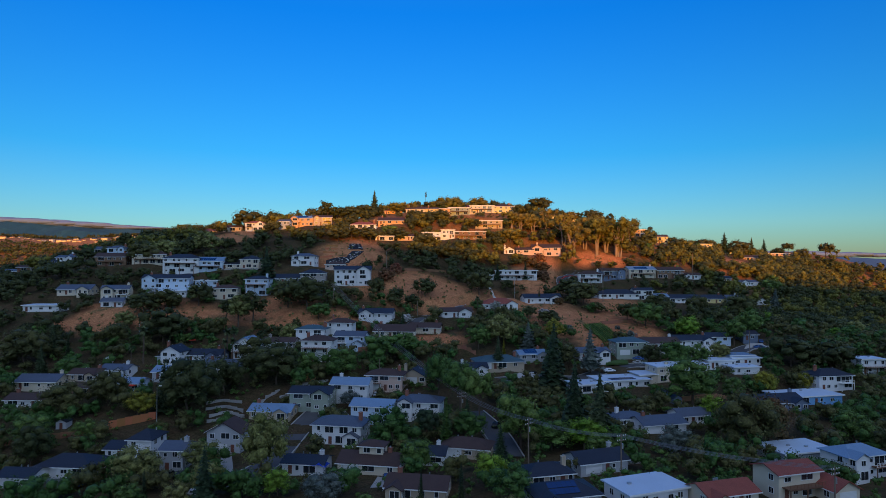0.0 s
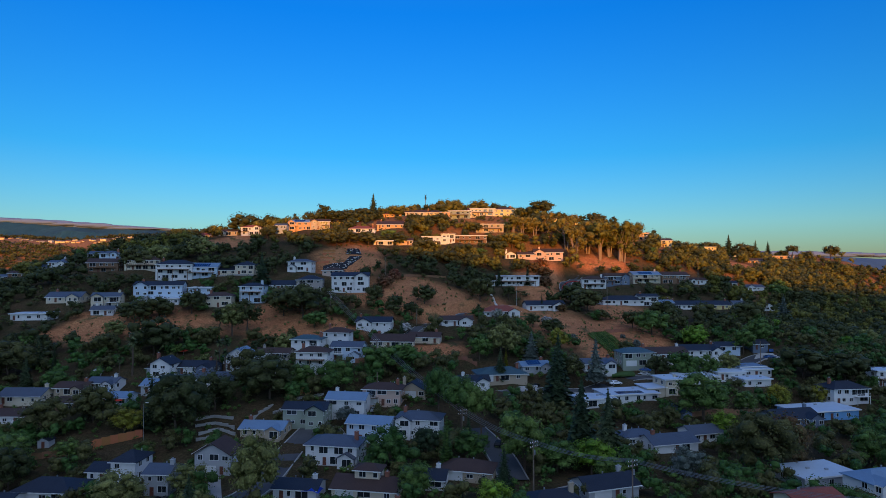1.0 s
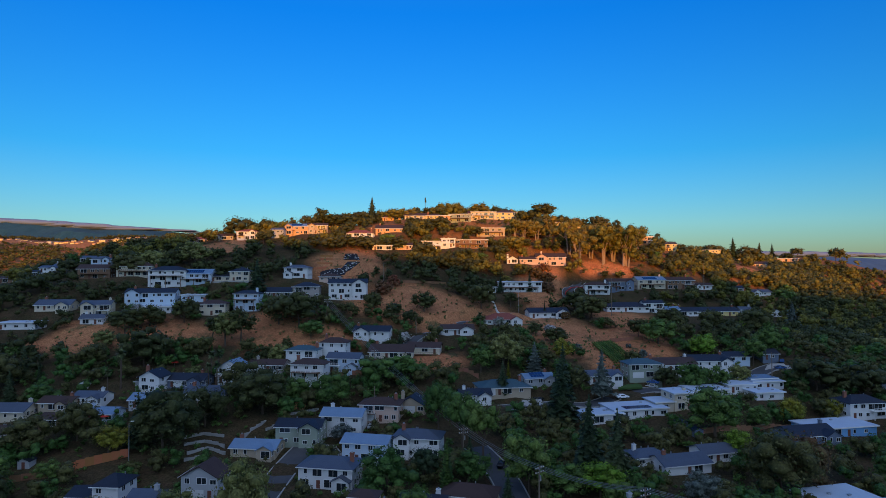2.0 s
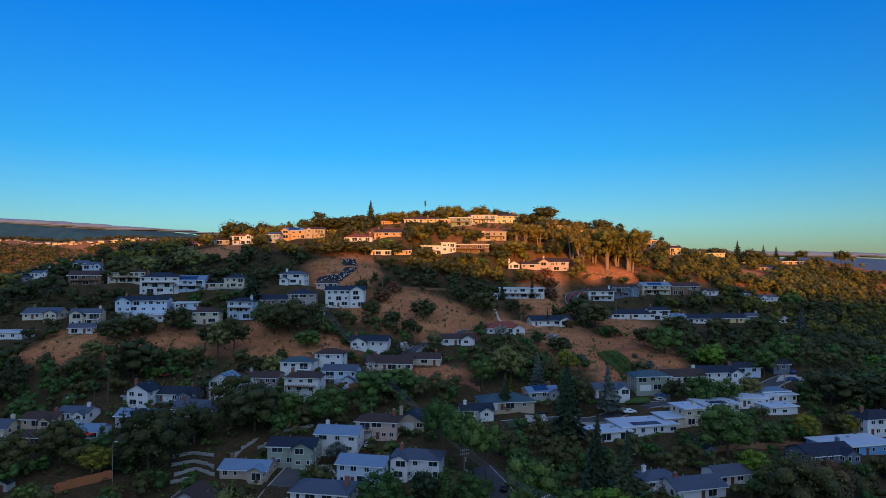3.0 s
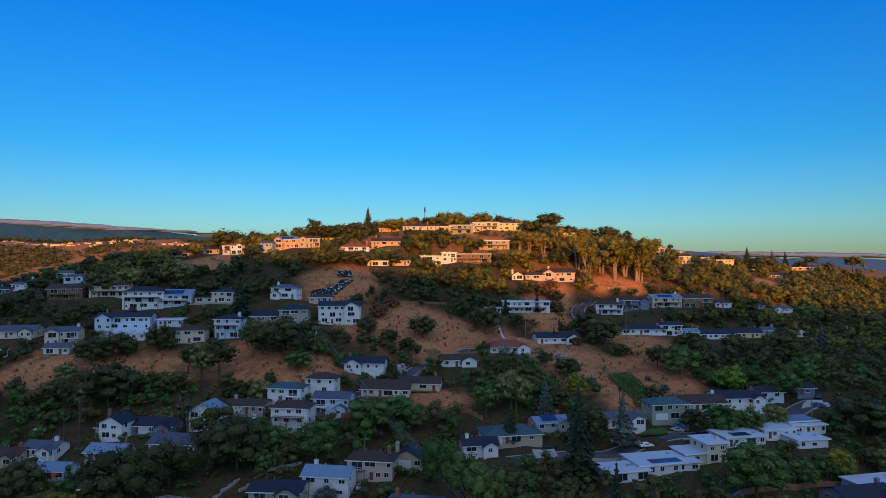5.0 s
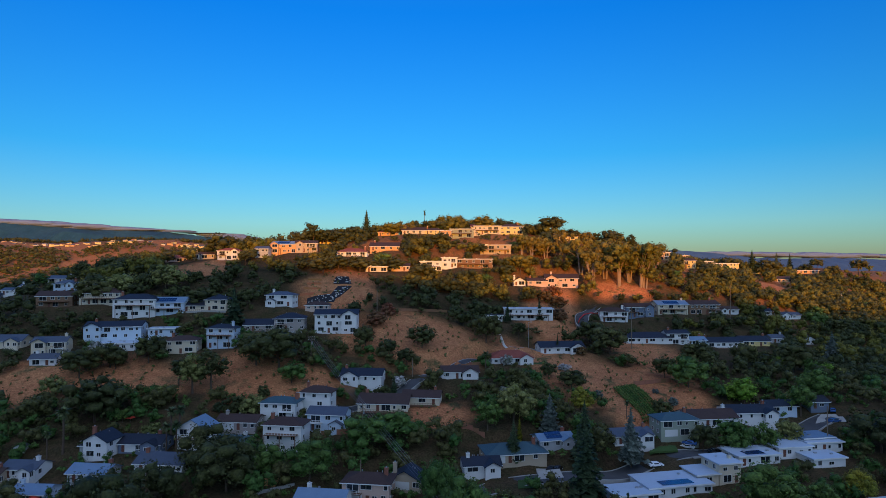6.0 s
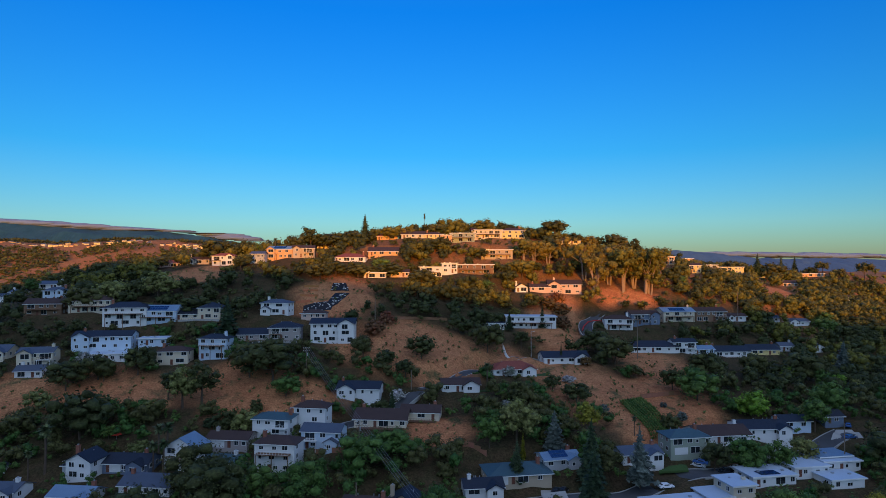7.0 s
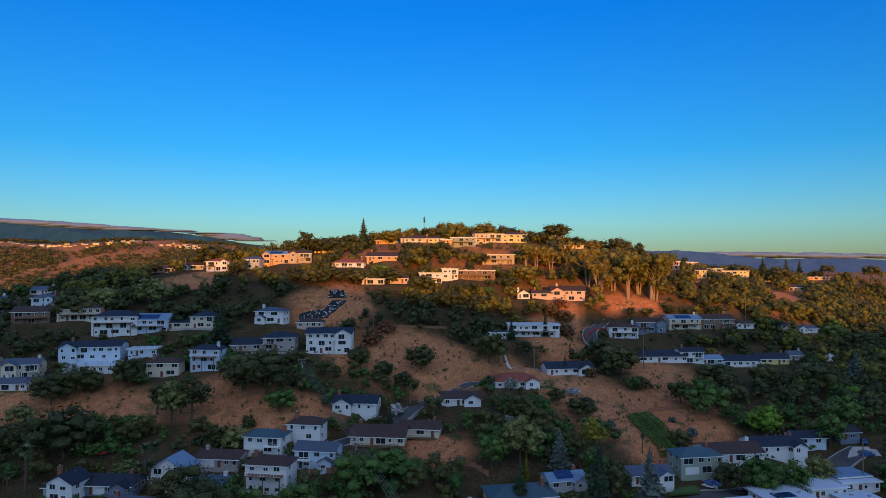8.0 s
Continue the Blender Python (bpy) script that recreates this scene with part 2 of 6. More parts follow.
def ground_material():
    m = bpy.data.materials.new("dry_grass_and_soil")
    m.use_nodes = True
    nt = m.node_tree
    n, l = nt.nodes, nt.links
    bsdf = n["Principled BSDF"]
    bsdf.inputs["Roughness"].default_value = 0.95
    bsdf.inputs["Specular IOR Level"].default_value = 0.1
    tex = n.new("ShaderNodeTexCoord")

    def noise_tex(scale, detail=5):
        t = n.new("ShaderNodeTexNoise")
        t.inputs["Scale"].default_value, t.inputs["Detail"].default_value = scale, detail
        t.inputs["Roughness"].default_value = 0.62
        l.new(tex.outputs["Object"], t.inputs["Vector"])
        return t

    def ramp(src, a, b, ca, cb):
        r = n.new("ShaderNodeValToRGB")
        r.color_ramp.elements[0].position, r.color_ramp.elements[1].position = a, b
        r.color_ramp.elements[0].color, r.color_ramp.elements[1].color = (*ca, 1), (*cb, 1)
        l.new(src.outputs["Fac"], r.inputs["Fac"])
        return r

    def mix(f, a, b, kind="MIX"):
        x = n.new("ShaderNodeMix")
        x.data_type, x.blend_type = "RGBA", kind
        if isinstance(f, float):
            x.inputs["Factor"].default_value = f
        else:
            l.new(f, x.inputs["Factor"])
        l.new(a, x.inputs["A"])
        l.new(b, x.inputs["B"])
        return x

    soil = ramp(noise_tex(0.028), 0.38, 0.62, (0.40, 0.135, 0.062), (0.49, 0.21, 0.095))
    grass = ramp(noise_tex(0.35), 0.3, 0.7, (0.57, 0.27, 0.115), (0.24, 0.09, 0.045))
    a = mix(0.5, soil.outputs["Color"], grass.outputs["Color"])
    weeds = ramp(noise_tex(0.11), 0.56, 0.68, (0, 0, 0), (1, 1, 1))
    green = ramp(noise_tex(1.1), 0.3, 0.7, (0.07, 0.075, 0.03), (0.13, 0.10, 0.045))
    b = mix(weeds.outputs["Color"], a.outputs["Result"], green.outputs["Color"])
    fine = ramp(noise_tex(1.6, 6), 0.3, 0.7, (0.45, 0.45, 0.45), (1.35, 1.35, 1.35))
    zone = n.new("ShaderNodeAttribute")
    zone.attribute_name = "dry"
    litter = ramp(noise_tex(0.25), 0.35, 0.65, (0.028, 0.036, 0.016), (0.06, 0.045, 0.026))
    b = mix(zone.outputs["Fac"], litter.outputs["Color"], b.outputs["Result"])
    c = mix(1.0, b.outputs["Result"], fine.outputs["Color"], "MULTIPLY")
    l.new(c.outputs["Result"], bsdf.inputs["Base Color"])
    bump = n.new("ShaderNodeBump")
    bump.inputs["Strength"].default_value, bump.inputs["Distance"].default_value = 0.6, 0.5
    l.new(noise_tex(0.9).outputs["Fac"], bump.inputs["Height"])
    l.new(bump.outputs["Normal"], bsdf.inputs["Normal"])
    return m


# ---------------- building helpers ----------------
def part(name, bm, material, parent, label=""):
    """Links a bmesh as one mesh object under a thing or a part."""
    me = bpy.data.meshes.new(name)
    bm.to_mesh(me)
    bm.free()
    return share(name, me, material, parent, label)


def share(name, me, material, parent, label="", at=None):
    """An object on a mesh that may be shared with others."""
    if material and not me.materials:
        me.materials.append(material)
    ob = new(name, me)
    ob.parent = parent
    if at is not None:
        ob.matrix_local = at
    if label:
        ob["label"] = label
    return ob


def box(bm, x0, x1, y0, y1, z0, z1):
    v = [bm.verts.new(c) for c in ((x0, y0, z0), (x1, y0, z0), (x1, y1, z0), (x0, y1, z0), (x0, y0, z1), (x1, y0, z1), (x1, y1, z1), (x0, y1, z1))]
    for f in ((0, 3, 2, 1), (4, 5, 6, 7), (0, 1, 5, 4), (1, 2, 6, 5), (2, 3, 7, 6), (3, 0, 4, 7)):
        bm.faces.new([v[i] for i in f])


def boxes(*dims):
    bm = bmesh.new()
    for d in dims:
        box(bm, *d)
    return bm


def tube(bm, a, b, ra, rb, n=7):
    a, b = Vector(a), Vector(b)
    d = (b - a).normalized()
    u = d.orthogonal().normalized()
    w = d.cross(u)
    rings = []
    for p, r in ((a, ra), (b, rb)):
        rings.append([bm.verts.new(p + r * (math.cos(2 * math.pi * i / n) * u + math.sin(2 * math.pi * i / n) * w)) for i in range(n)])
    for i in range(n):
        j = (i + 1) % n
        bm.faces.new((rings[0][i], rings[0][j], rings[1][j], rings[1][i]))
    bm.faces.new(rings[1])
    bm.faces.new(rings[0][::-1])


MESHES = {}


def cached(key, make):
    """A mesh made once and shared by alike parts."""
    if key not in MESHES:
        bm = make()
        me = bpy.data.meshes.new(str(key[0]))
        bm.to_mesh(me)
        bm.free()
        MESHES[key] = me
    return MESHES[key]


# ---------------- the lie of the land ----------------
def ease(a, b, x):
    t = np.clip((x - a) / (b - a), 0, 1)
    return t * t * (3 - 2 * t)


# broad rises and dips of the hillside, on a lattice 95 m by 82 m, west to east, nearest row first
RISES = [
    [1.8, -0.7, -5.3, -0.7, 3.2, 1.7, 0.1, -0.1, -0.0],
    [0.8, -6.1, 5.7, -0.0, -1.1, -4.6, -0.4, -1.6, -0.2],
    [-3.8, 9.6, -7.7, -0.7, 0.6, 2.7, 6.8, -3.4, -0.3],
    [-0.1, 0.1, 6.9, -5.1, -18.8, -15.3, -23.3, -5.0, 0.9],
    [1.9, 6.6, 0.0, 3.4, -0.5, 11.8, -9.5, -2.2, 0.1],
    [3.6, -3.0, -26.8, -3.9, -0.1, -21.3, 2.3, -1.5, -42.0],
]


def ground_height(x, y):
    x, y = np.asarray(x, float), np.asarray(y, float)
    z = 8 + 100 * ease(150, 500, y) * (1 - ease(560, 900, y)) * np.exp(-(((x - 20 - 0.25 * (y - 480)) / 330) ** 2))
    z = z + 46 * np.exp(-(((x - 430) / 130) ** 2) - ((y - 730) / 120) ** 2)
    for j, row in enumerate(RISES):
        for i, h in enumerate(row):
            z = z + h * np.exp(-((x + 320 - 95 * i) ** 2 + (y - 130 - 82 * j) ** 2) / 7744.0)
    # unseen ridge added behind the viewpoint, shaped to keep the low sun off the valley
    z = z + (137 + 34 * (1 - ease(-60, 260, x)) + 11 * np.exp(-(((x - 270) / 85) ** 2)) + 0.03 * np.maximum(-x, 0)) * np.exp(-(((y + 430) / 130) ** 2))
    # a long brown hill across the next valley, with gullies
    crest = 116 - 0.022 * x - 100 * ease(-1000, -100, x) + 9 * np.sin(x / 210) + 4 * np.sin(x / 70)
    gully = 26 * np.sin(x / 85 + 1.5 * np.sin(y / 160)) + 13 * np.sin(x / 38 + y / 90)
    face = ease(1600, 2350, y) * (1 - ease(2450, 3300, y))
    z = z + (crest + gully * (1 - ease(1900, 2350, y))) * face * (1 - ease(300, 900, x))
    return z


PLOTS, ROADS = [], []


def plot(x, y, yaw, w, d, storeys, style, wall, roof, extra=""):
    """A house lot: the middle of the front, its turn, width, depth and what stands there."""
    PLOTS.append((x, y, yaw, w, d, storeys, style, wall, roof, extra, float(ground_height(x, y))))


def height(x, y):
    """The ground with its levelled lots; arrays or numbers."""
    x, y = np.asarray(x, float), np.asarray(y, float)
    z = ground_height(x, y)
    near = (np.abs(x) < 600) & (y > 60) & (y < 800)
    if not near.any():
        return z
    wsum, zsum = np.zeros_like(z), np.zeros_like(z)
    keep = np.ones_like(z)
    for px, py, yaw, w, d, *_, pz in PLOTS:
        if x.ndim == 0 and abs(float(x) - px) + abs(float(y) - py) > 50:
            continue
        c, s = math.cos(radians(yaw)), math.sin(radians(yaw))
        u, v = (x - px) * c + (y - py) * s, -(x - px) * s + (y - py) * c - d / 2
        out = np.maximum(np.abs(u) - w / 2, np.abs(v) - d / 2)
        k = 1 - ease(2.5, 8.0, out)
        wsum, zsum = wsum + k, zsum + k * pz
        keep = keep * (1 - k)
    return np.where(wsum > 0, keep * z + (1 - keep) * zsum / np.maximum(wsum, 1e-9), z)

plot(-46.8, 318.3, 4, 18.6, 10.5, 3, "cross", "white", "dark", "right")
plot(-73.9, 317.8, 6, 26.0, 10.5, 2, "step", "taupe", "dark", "deck")
plot(-92.3, 303.4, -4, 11.6, 7.2, 3, "hip", "paleblue", "dark", "deck")
plot(-106.6, 298.9, 5, 12.2, 7.6, 2, "hip", "cream", "brown")
plot(-140.0, 309.2, 10, 22.4, 10.5, 2, "cross", "paleblue", "dark")
plot(-134.2, 300.8, 8, 15.1, 9.4, 1, "flat", "white", "pale")
plot(-120.9, 312.7, 8, 10.9, 7.0, 1, "flat", "paleblue", "pale")
plot(-140.4, 327.6, 8, 18.3, 10.5, 3, "hip", "white", "dark", "deck")
plot(-127.1, 330.1, 5, 16.1, 10.0, 2, "gable", "paleblue", "blue", "solar deck")
plot(-110.3, 333.1, 4, 19.7, 10.5, 2, "step", "cream", "dark", "deck")
plot(-163.7, 341.0, 12, 17.8, 10.5, 2, "hip", "cream", "brown", "deck")
plot(-184.9, 340.4, 12, 15.7, 9.7, 2, "gable", "brown", "brown", "deck")
plot(-191.8, 359.3, 10, 10.3, 7.0, 2, "hip", "paleblue", "grey")
plot(-234.6, 422.2, 0, 13.2, 8.2, 1, "gable", "white", "grey")
plot(-252.1, 418.2, 0, 7.8, 7.0, 1, "gable", "white", "grey")
plot(-77.5, 339.1, -6, 12.9, 8.0, 2, "hip", "white", "grey")
plot(-59.2, 337.2, 0, 11.0, 7.0, 1, "hip", "pink", "brown")
plot(-122.6, 398.1, 0, 12.6, 7.8, 2, "hip", "white", "red")
plot(-142.6, 413.1, 4, 12.5, 7.8, 1, "gable", "tan", "brown")
plot(-162.3, 421.1, 0, 13.5, 8.4, 1, "gable", "pink", "red")
plot(-103.7, 398.6, 0, 7.4, 7.0, 2, "gable", "grey", "grey")
# orange and yellow walls up on the crest hold the low sun's tint
plot(-93.8, 408.6, -6, 15.2, 9.4, 2, "gable", "orange", "blue", "solar")
plot(-80.4, 409.6, 10, 12.4, 7.7, 2, "gable", "tan", "brown")
plot(-74.2, 445.4, 0, 11.6, 7.2, 1, "gable", "cream", "brown")
plot(-52.7, 403.2, 0, 17.8, 10.5, 1, "hip", "white", "red", "deck")
plot(-35.1, 416.7, 0, 17.5, 10.5, 1, "gable", "orange", "brown")
plot(-37.5, 465.5, 0, 13.3, 8.3, 1, "hip", "orange", "red")
plot(-19.9, 462.0, 0, 15.4, 9.5, 1, "gable", "cream", "brown")
plot(-5.9, 460.5, 0, 12.4, 7.7, 1, "hip", "yellow", "brown")
plot(-36.5, 384.9, 0, 11.8, 7.3, 1, "flat", "cream", "pale")
plot(-23.7, 390.4, 0, 10.2, 7.0, 1, "gable", "pink", "brown")
plot(-6.7, 395.9, 0, 12.2, 7.6, 2, "flat", "white", "grey", "deck")
plot(2.0, 446.1, 0, 7.0, 7.0, 2, "flat", "orange", "brown")
plot(12.5, 453.1, -4, 15.8, 9.8, 2, "flat", "green", "brown", "deck")
plot(30.3, 467.0, 0, 18.6, 10.5, 2, "flat", "cream", "brown", "deck")
plot(47.8, 474.1, 5, 16.2, 10.1, 2, "hip", "yellow", "brown")
plot(30.1, 495.9, 0, 19.1, 10.5, 1, "gable", "cream", "red")
plot(33.0, 430.8, 0, 19.2, 10.5, 2, "flat", "tan", "brown", "deck")
plot(18.3, 407.9, -5, 21.5, 10.5, 2, "flat", "brown", "brown", "deck")
plot(3.8, 404.4, 0, 8.8, 7.0, 2, "flat", "white", "grey")
plot(88.1, 478.7, 0, 13.7, 8.5, 1, "gable", "yellow", "brown")
plot(102.0, 485.7, 0, 9.3, 7.0, 1, "gable", "cream", "brown")
plot(68.5, 401.7, -6, 18.6, 10.5, 2, "cross", "pink", "brown")
plot(54.4, 400.7, -4, 11.1, 7.0, 1, "gable", "pink", "brown")
plot(43.8, 397.7, 0, 6.7, 7.0, 1, "front", "white", "brown")
plot(43.7, 360.0, -3, 24.4, 10.5, 2, "flat", "white", "pale", "deck")
plot(25.6, 351.4, -3, 7.9, 7.0, 1, "flat", "white", "dark")
plot(154.0, 477.5, 0, 10.7, 7.0, 2, "flat", "orange", "brown")
plot(211.9, 594.8, -8, 15.6, 9.7, 3, "flat", "orange", "brown", "deck")
plot(171.0, 472.2, 0, 8.3, 7.0, 2, "gable", "yellow", "brown")
plot(228.4, 580.3, 0, 12.8, 8.0, 2, "flat", "grey", "grey", "deck")
plot(245.5, 579.4, 0, 22.8, 10.5, 2, "flat", "yellow", "brown")
plot(275.5, 589.5, 0, 11.6, 7.2, 1, "flat", "white", "dark")
plot(370.1, 671.7, 0, 25.7, 10.5, 1, "flat", "orange", "brown")
plot(284.6, 560.1, 0, 15.5, 9.6, 1, "gable", "orange", "brown")
plot(348.9, 587.1, 0, 12.5, 7.8, 2, "cross", "white", "brown")
plot(215.5, 428.4, 0, 12.7, 7.9, 1, "cross", "white", "grey")
plot(195.8, 418.8, 0, 5.9, 7.0, 1, "gable", "white", "dark")
plot(90.1, 371.1, -6, 14.1, 8.7, 2, "hip", "white", "brown", "deck")
plot(106.5, 379.6, 4, 15.0, 9.3, 2, "gable", "slate", "brown")
plot(127.1, 387.1, 4, 17.2, 10.5, 2, "gable", "cream", "blue", "solar deck")
plot(147.2, 393.6, 4, 17.5, 10.5, 2, "gable", "brown", "brown")
plot(165.0, 401.7, 0, 10.8, 7.0, 1, "gable", "white", "brown")
plot(101.2, 348.7, 3, 23.4, 10.5, 1, "hip", "white", "dark")
plot(115.8, 350.8, 3, 11.0, 7.0, 2, "gable", "white", "dark")
plot(125.4, 351.8, 3, 10.0, 7.0, 1, "gable", "paleblue", "blue")
plot(140.1, 353.9, 2, 18.0, 10.5, 1, "gable", "white", "dark", "deck")
plot(161.4, 364.9, 2, 15.1, 9.4, 1, "gable", "yellow", "dark")
plot(180.8, 379.5, 0, 7.2, 7.0, 1, "gable", "grey", "grey")
plot(207.0, 394.6, 0, 6.7, 7.0, 1, "front", "white", "dark")
plot(53.6, 322.7, 6, 19.9, 10.5, 1, "cross", "white", "dark", "right")
plot(29.0, 303.2, 5, 17.5, 10.5, 1, "hip", "white", "red")
plot(6.9, 285.7, 4, 14.1, 8.8, 1, "cross", "white", "brown", "right")
plot(92.7, 259.5, 6, 18.1, 10.5, 1, "gable", "white", "brown", "garage")
plot(78.2, 251.5, 8, 13.3, 8.2, 2, "hip", "green", "teal", "garage brick")
plot(61.2, 245.5, 10, 12.8, 8.0, 1, "gable", "white", "grey", "brick")
plot(109.7, 265.5, 4, 16.5, 10.2, 1, "gable", "white", "dark", "brick")
plot(123.7, 272.1, 4, 10.2, 7.0, 1, "gable", "paleblue", "dark")
plot(140.2, 277.6, 4, 7.0, 7.0, 1, "gable", "slate", "dark")
plot(35.9, 241.0, 14, 11.2, 7.0, 1, "gable", "grey", "blue", "solar brick")
plot(122.5, 246.2, 6, 11.9, 7.4, 1, "flat", "white", "pale")
plot(-30.5, 279.1, -4, 15.3, 9.5, 1, "cross", "white", "dark", "brick")
plot(-20.5, 259.8, -6, 17.4, 10.5, 1, "gable", "cream", "brown", "deck brick")
plot(-7.6, 264.8, -6, 13.1, 8.1, 1, "gable", "cream", "brown", "deck brick")
plot(-44.0, 261.2, -8, 10.8, 7.0, 2, "hip", "white", "brown", "garage")
plot(-37.6, 247.3, -8, 12.3, 7.6, 2, "gable", "paleblue", "grey")
plot(-55.0, 254.2, -8, 12.1, 7.5, 2, "hip", "white", "teal", "garage")
plot(-48.6, 235.8, -8, 12.1, 7.5, 3, "hip", "white", "brown", "deck")
plot(-66.6, 247.7, -5, 13.0, 8.1, 1, "gable", "taupe", "brown", "garage")
plot(-77.0, 238.3, -10, 10.4, 7.0, 2, "front", "white", "blue", "deck")
plot(-64.3, 235.8, -8, 10.3, 7.0, 1, "gable", "white", "teal")
plot(-91.7, 235.3, -4, 13.2, 8.2, 1, "gable", "slate", "dark", "garage")
plot(-104.9, 234.7, 0, 8.7, 7.0, 1, "hip", "grey", "dark")
plot(-156.2, 288.8, 12, 9.4, 7.0, 1, "gable", "white", "grey")
plot(-158.7, 296.3, 12, 12.3, 7.6, 2, "cross", "cream", "grey")
plot(-31.0, 204.0, -8, 12.6, 7.8, 2, "gable", "white", "blue", "garage")
plot(-20.2, 211.9, -8, 12.8, 8.0, 2, "hip", "pink", "brown", "garage brick")
plot(-10.3, 217.9, -12, 9.2, 7.0, 1, "front", "tan", "dark", "garage")
plot(-42.5, 197.0, -4, 13.3, 8.2, 2, "cross", "green", "dark", "garage right")
plot(-53.6, 190.0, -6, 13.0, 8.1, 1, "gable", "tan", "blue")
plot(-21.7, 186.5, -12, 12.8, 7.9, 2, "gable", "paleblue", "blue")
plot(-7.4, 189.5, -10, 13.3, 8.3, 2, "hip", "white", "grey", "brick")
plot(-81.0, 224.9, -6, 14.5, 9.0, 1, "gable", "white", "grey", "deck")
plot(-91.8, 235.3, -4, 13.0, 8.1, 1, "gable", "slate", "dark")
plot(-103.0, 231.8, -8, 7.7, 7.0, 2, "front", "white", "dark")
plot(-98.9, 220.4, -6, 11.4, 7.1, 1, "gable", "grey", "blue")
plot(-119.6, 222.9, -4, 10.1, 7.0, 1, "gable", "white", "grey")
plot(-128.5, 219.4, -4, 11.0, 7.0, 1, "gable", "tan", "brown", "brick")
plot(-109.3, 211.5, -4, 9.5, 7.0, 1, "gable", "paleblue", "blue", "deck")
plot(-123.3, 208.5, -4, 6.4, 7.0, 1, "gable", "brown", "brown")
plot(11.6, 225.9, 8, 10.6, 7.0, 1, "cross", "white", "dark", "right")
plot(22.4, 232.3, 10, 18.3, 10.5, 1, "hip", "tan", "teal", "garage")
plot(65.5, 217.9, 12, 19.0, 10.5, 1, "flat", "white", "pale", "solar")
plot(52.2, 212.9, 12, 12.6, 7.8, 1, "flat", "white", "pale")
plot(79.1, 224.9, 12, 13.8, 8.5, 2, "step", "cream", "pale")
plot(96.5, 236.4, 10, 13.9, 8.6, 1, "flat", "white", "pale", "solar")
plot(110.9, 242.4, 10, 11.6, 7.2, 1, "flat", "white", "pale")
plot(122.1, 248.8, 10, 10.9, 7.0, 1, "flat", "paleblue", "blue")
plot(117.8, 236.4, 10, 10.9, 7.0, 1, "flat", "white", "pale")
plot(127.8, 210.0, 12, 22.5, 10.5, 1, "flat", "blue", "pale", "garage")
plot(144.2, 223.9, 8, 13.6, 8.5, 2, "hip", "white", "dark", "brick")
plot(169.5, 240.3, 4, 10.0, 7.0, 2, "flat", "white", "pale", "deck")
plot(57.3, 184.1, 14, 9.8, 7.0, 1, "hip", "white", "grey")
plot(65.3, 179.1, 14, 13.9, 8.6, 1, "gable", "white", "grey", "garage")
plot(77.9, 188.0, 14, 10.4, 7.0, 1, "gable", "white", "grey")
plot(99.7, 143.5, 16, 12.1, 7.5, 2, "hip", "white", "blue")
plot(75.1, 129.0, 16, 10.9, 7.0, 2, "gable", "cream", "red", "deck")
plot(59.0, 124.0, 16, 11.9, 7.3, 1, "gable", "cream", "red")
plot(83.5, 126.5, 16, 6.5, 7.0, 1, "front", "cream", "red", "garage")
plot(44.5, 125.6, 20, 14.4, 8.9, 1, "flat", "white", "pale")
plot(38.8, 146.6, 18, 12.9, 8.0, 1, "gable", "grey", "dark", "garage")
plot(24.5, 138.1, 14, 11.4, 7.1, 1, "hip", "tan", "dark")
plot(26.1, 124.6, 14, 13.7, 8.5, 1, "hip", "grey", "dark", "solar")
plot(5.8, 160.2, -14, 12.7, 7.9, 1, "hip", "tan", "brown", "garage")
plot(114.0, 203.5, 12, 15.8, 9.8, 1, "gable", "slate", "dark")
plot(93.1, 155.0, 14, 15.4, 9.6, 1, "flat", "grey", "pale")
plot(-18.3, 150.2, -10, 15.2, 9.4, 1, "gable", "cream", "brown", "garage brick pop")
plot(-29.7, 172.2, -10, 14.3, 8.8, 2, "hip", "white", "grey")
plot(-34.6, 152.2, -8, 10.5, 7.0, 1, "gable", "white", "dark")
plot(-59.9, 168.3, -6, 9.6, 7.0, 2, "front", "grey", "brown", "garage")
plot(-69.1, 156.8, -4, 6.1, 7.0, 2, "gable", "grey", "grey", "garage")
plot(-84.4, 164.8, -4, 13.0, 8.1, 2, "step", "white", "dark")
plot(-95.9, 154.9, -4, 14.2, 8.8, 1, "hip", "white", "dark", "garage")
plot(-103.9, 148.9, -4, 8.7, 7.0, 1, "gable", "white", "dark", "garage")
plot(-136.5, 200.3, 0, 12.9, 8.0, 1, "gable", "white", "brown", "deck")
plot(-142.2, 214.2, 0, 14.2, 8.8, 1, "gable", "cream", "grey")
plot(-5.8, 132.7, -10, 13.2, 8.2, 1, "gable", "tan", "brown")
plot(-4.6, 155.7, -10, 10.3, 7.0, 1, "gable", "white", "dark", "garage")
plot(-186.0, 283.3, 6, 15.7, 9.7, 1, "flat", "white", "pale")
plot(-182.0, 301.7, 6, 15.6, 9.7, 1, "gable", "cream", "grey")
plot(-263.8, 386.4, 0, 10.7, 7.0, 1, "gable", "brown", "brown")
plot(-245.9, 397.8, 0, 11.8, 7.3, 1, "gable", "white", "grey")
plot(-255.0, 394.9, 0, 8.8, 7.0, 1, "gable", "slate", "dark")
plot(-274.9, 389.6, 0, 10.8, 7.0, 1, "gable", "white", "grey")
ROADS.append(([(92.2, 392.4), (82.0, 387.9), (73.1, 375.5), (71.1, 361.1), (77.5, 349.7), (84.3, 346.2)], 6.5))
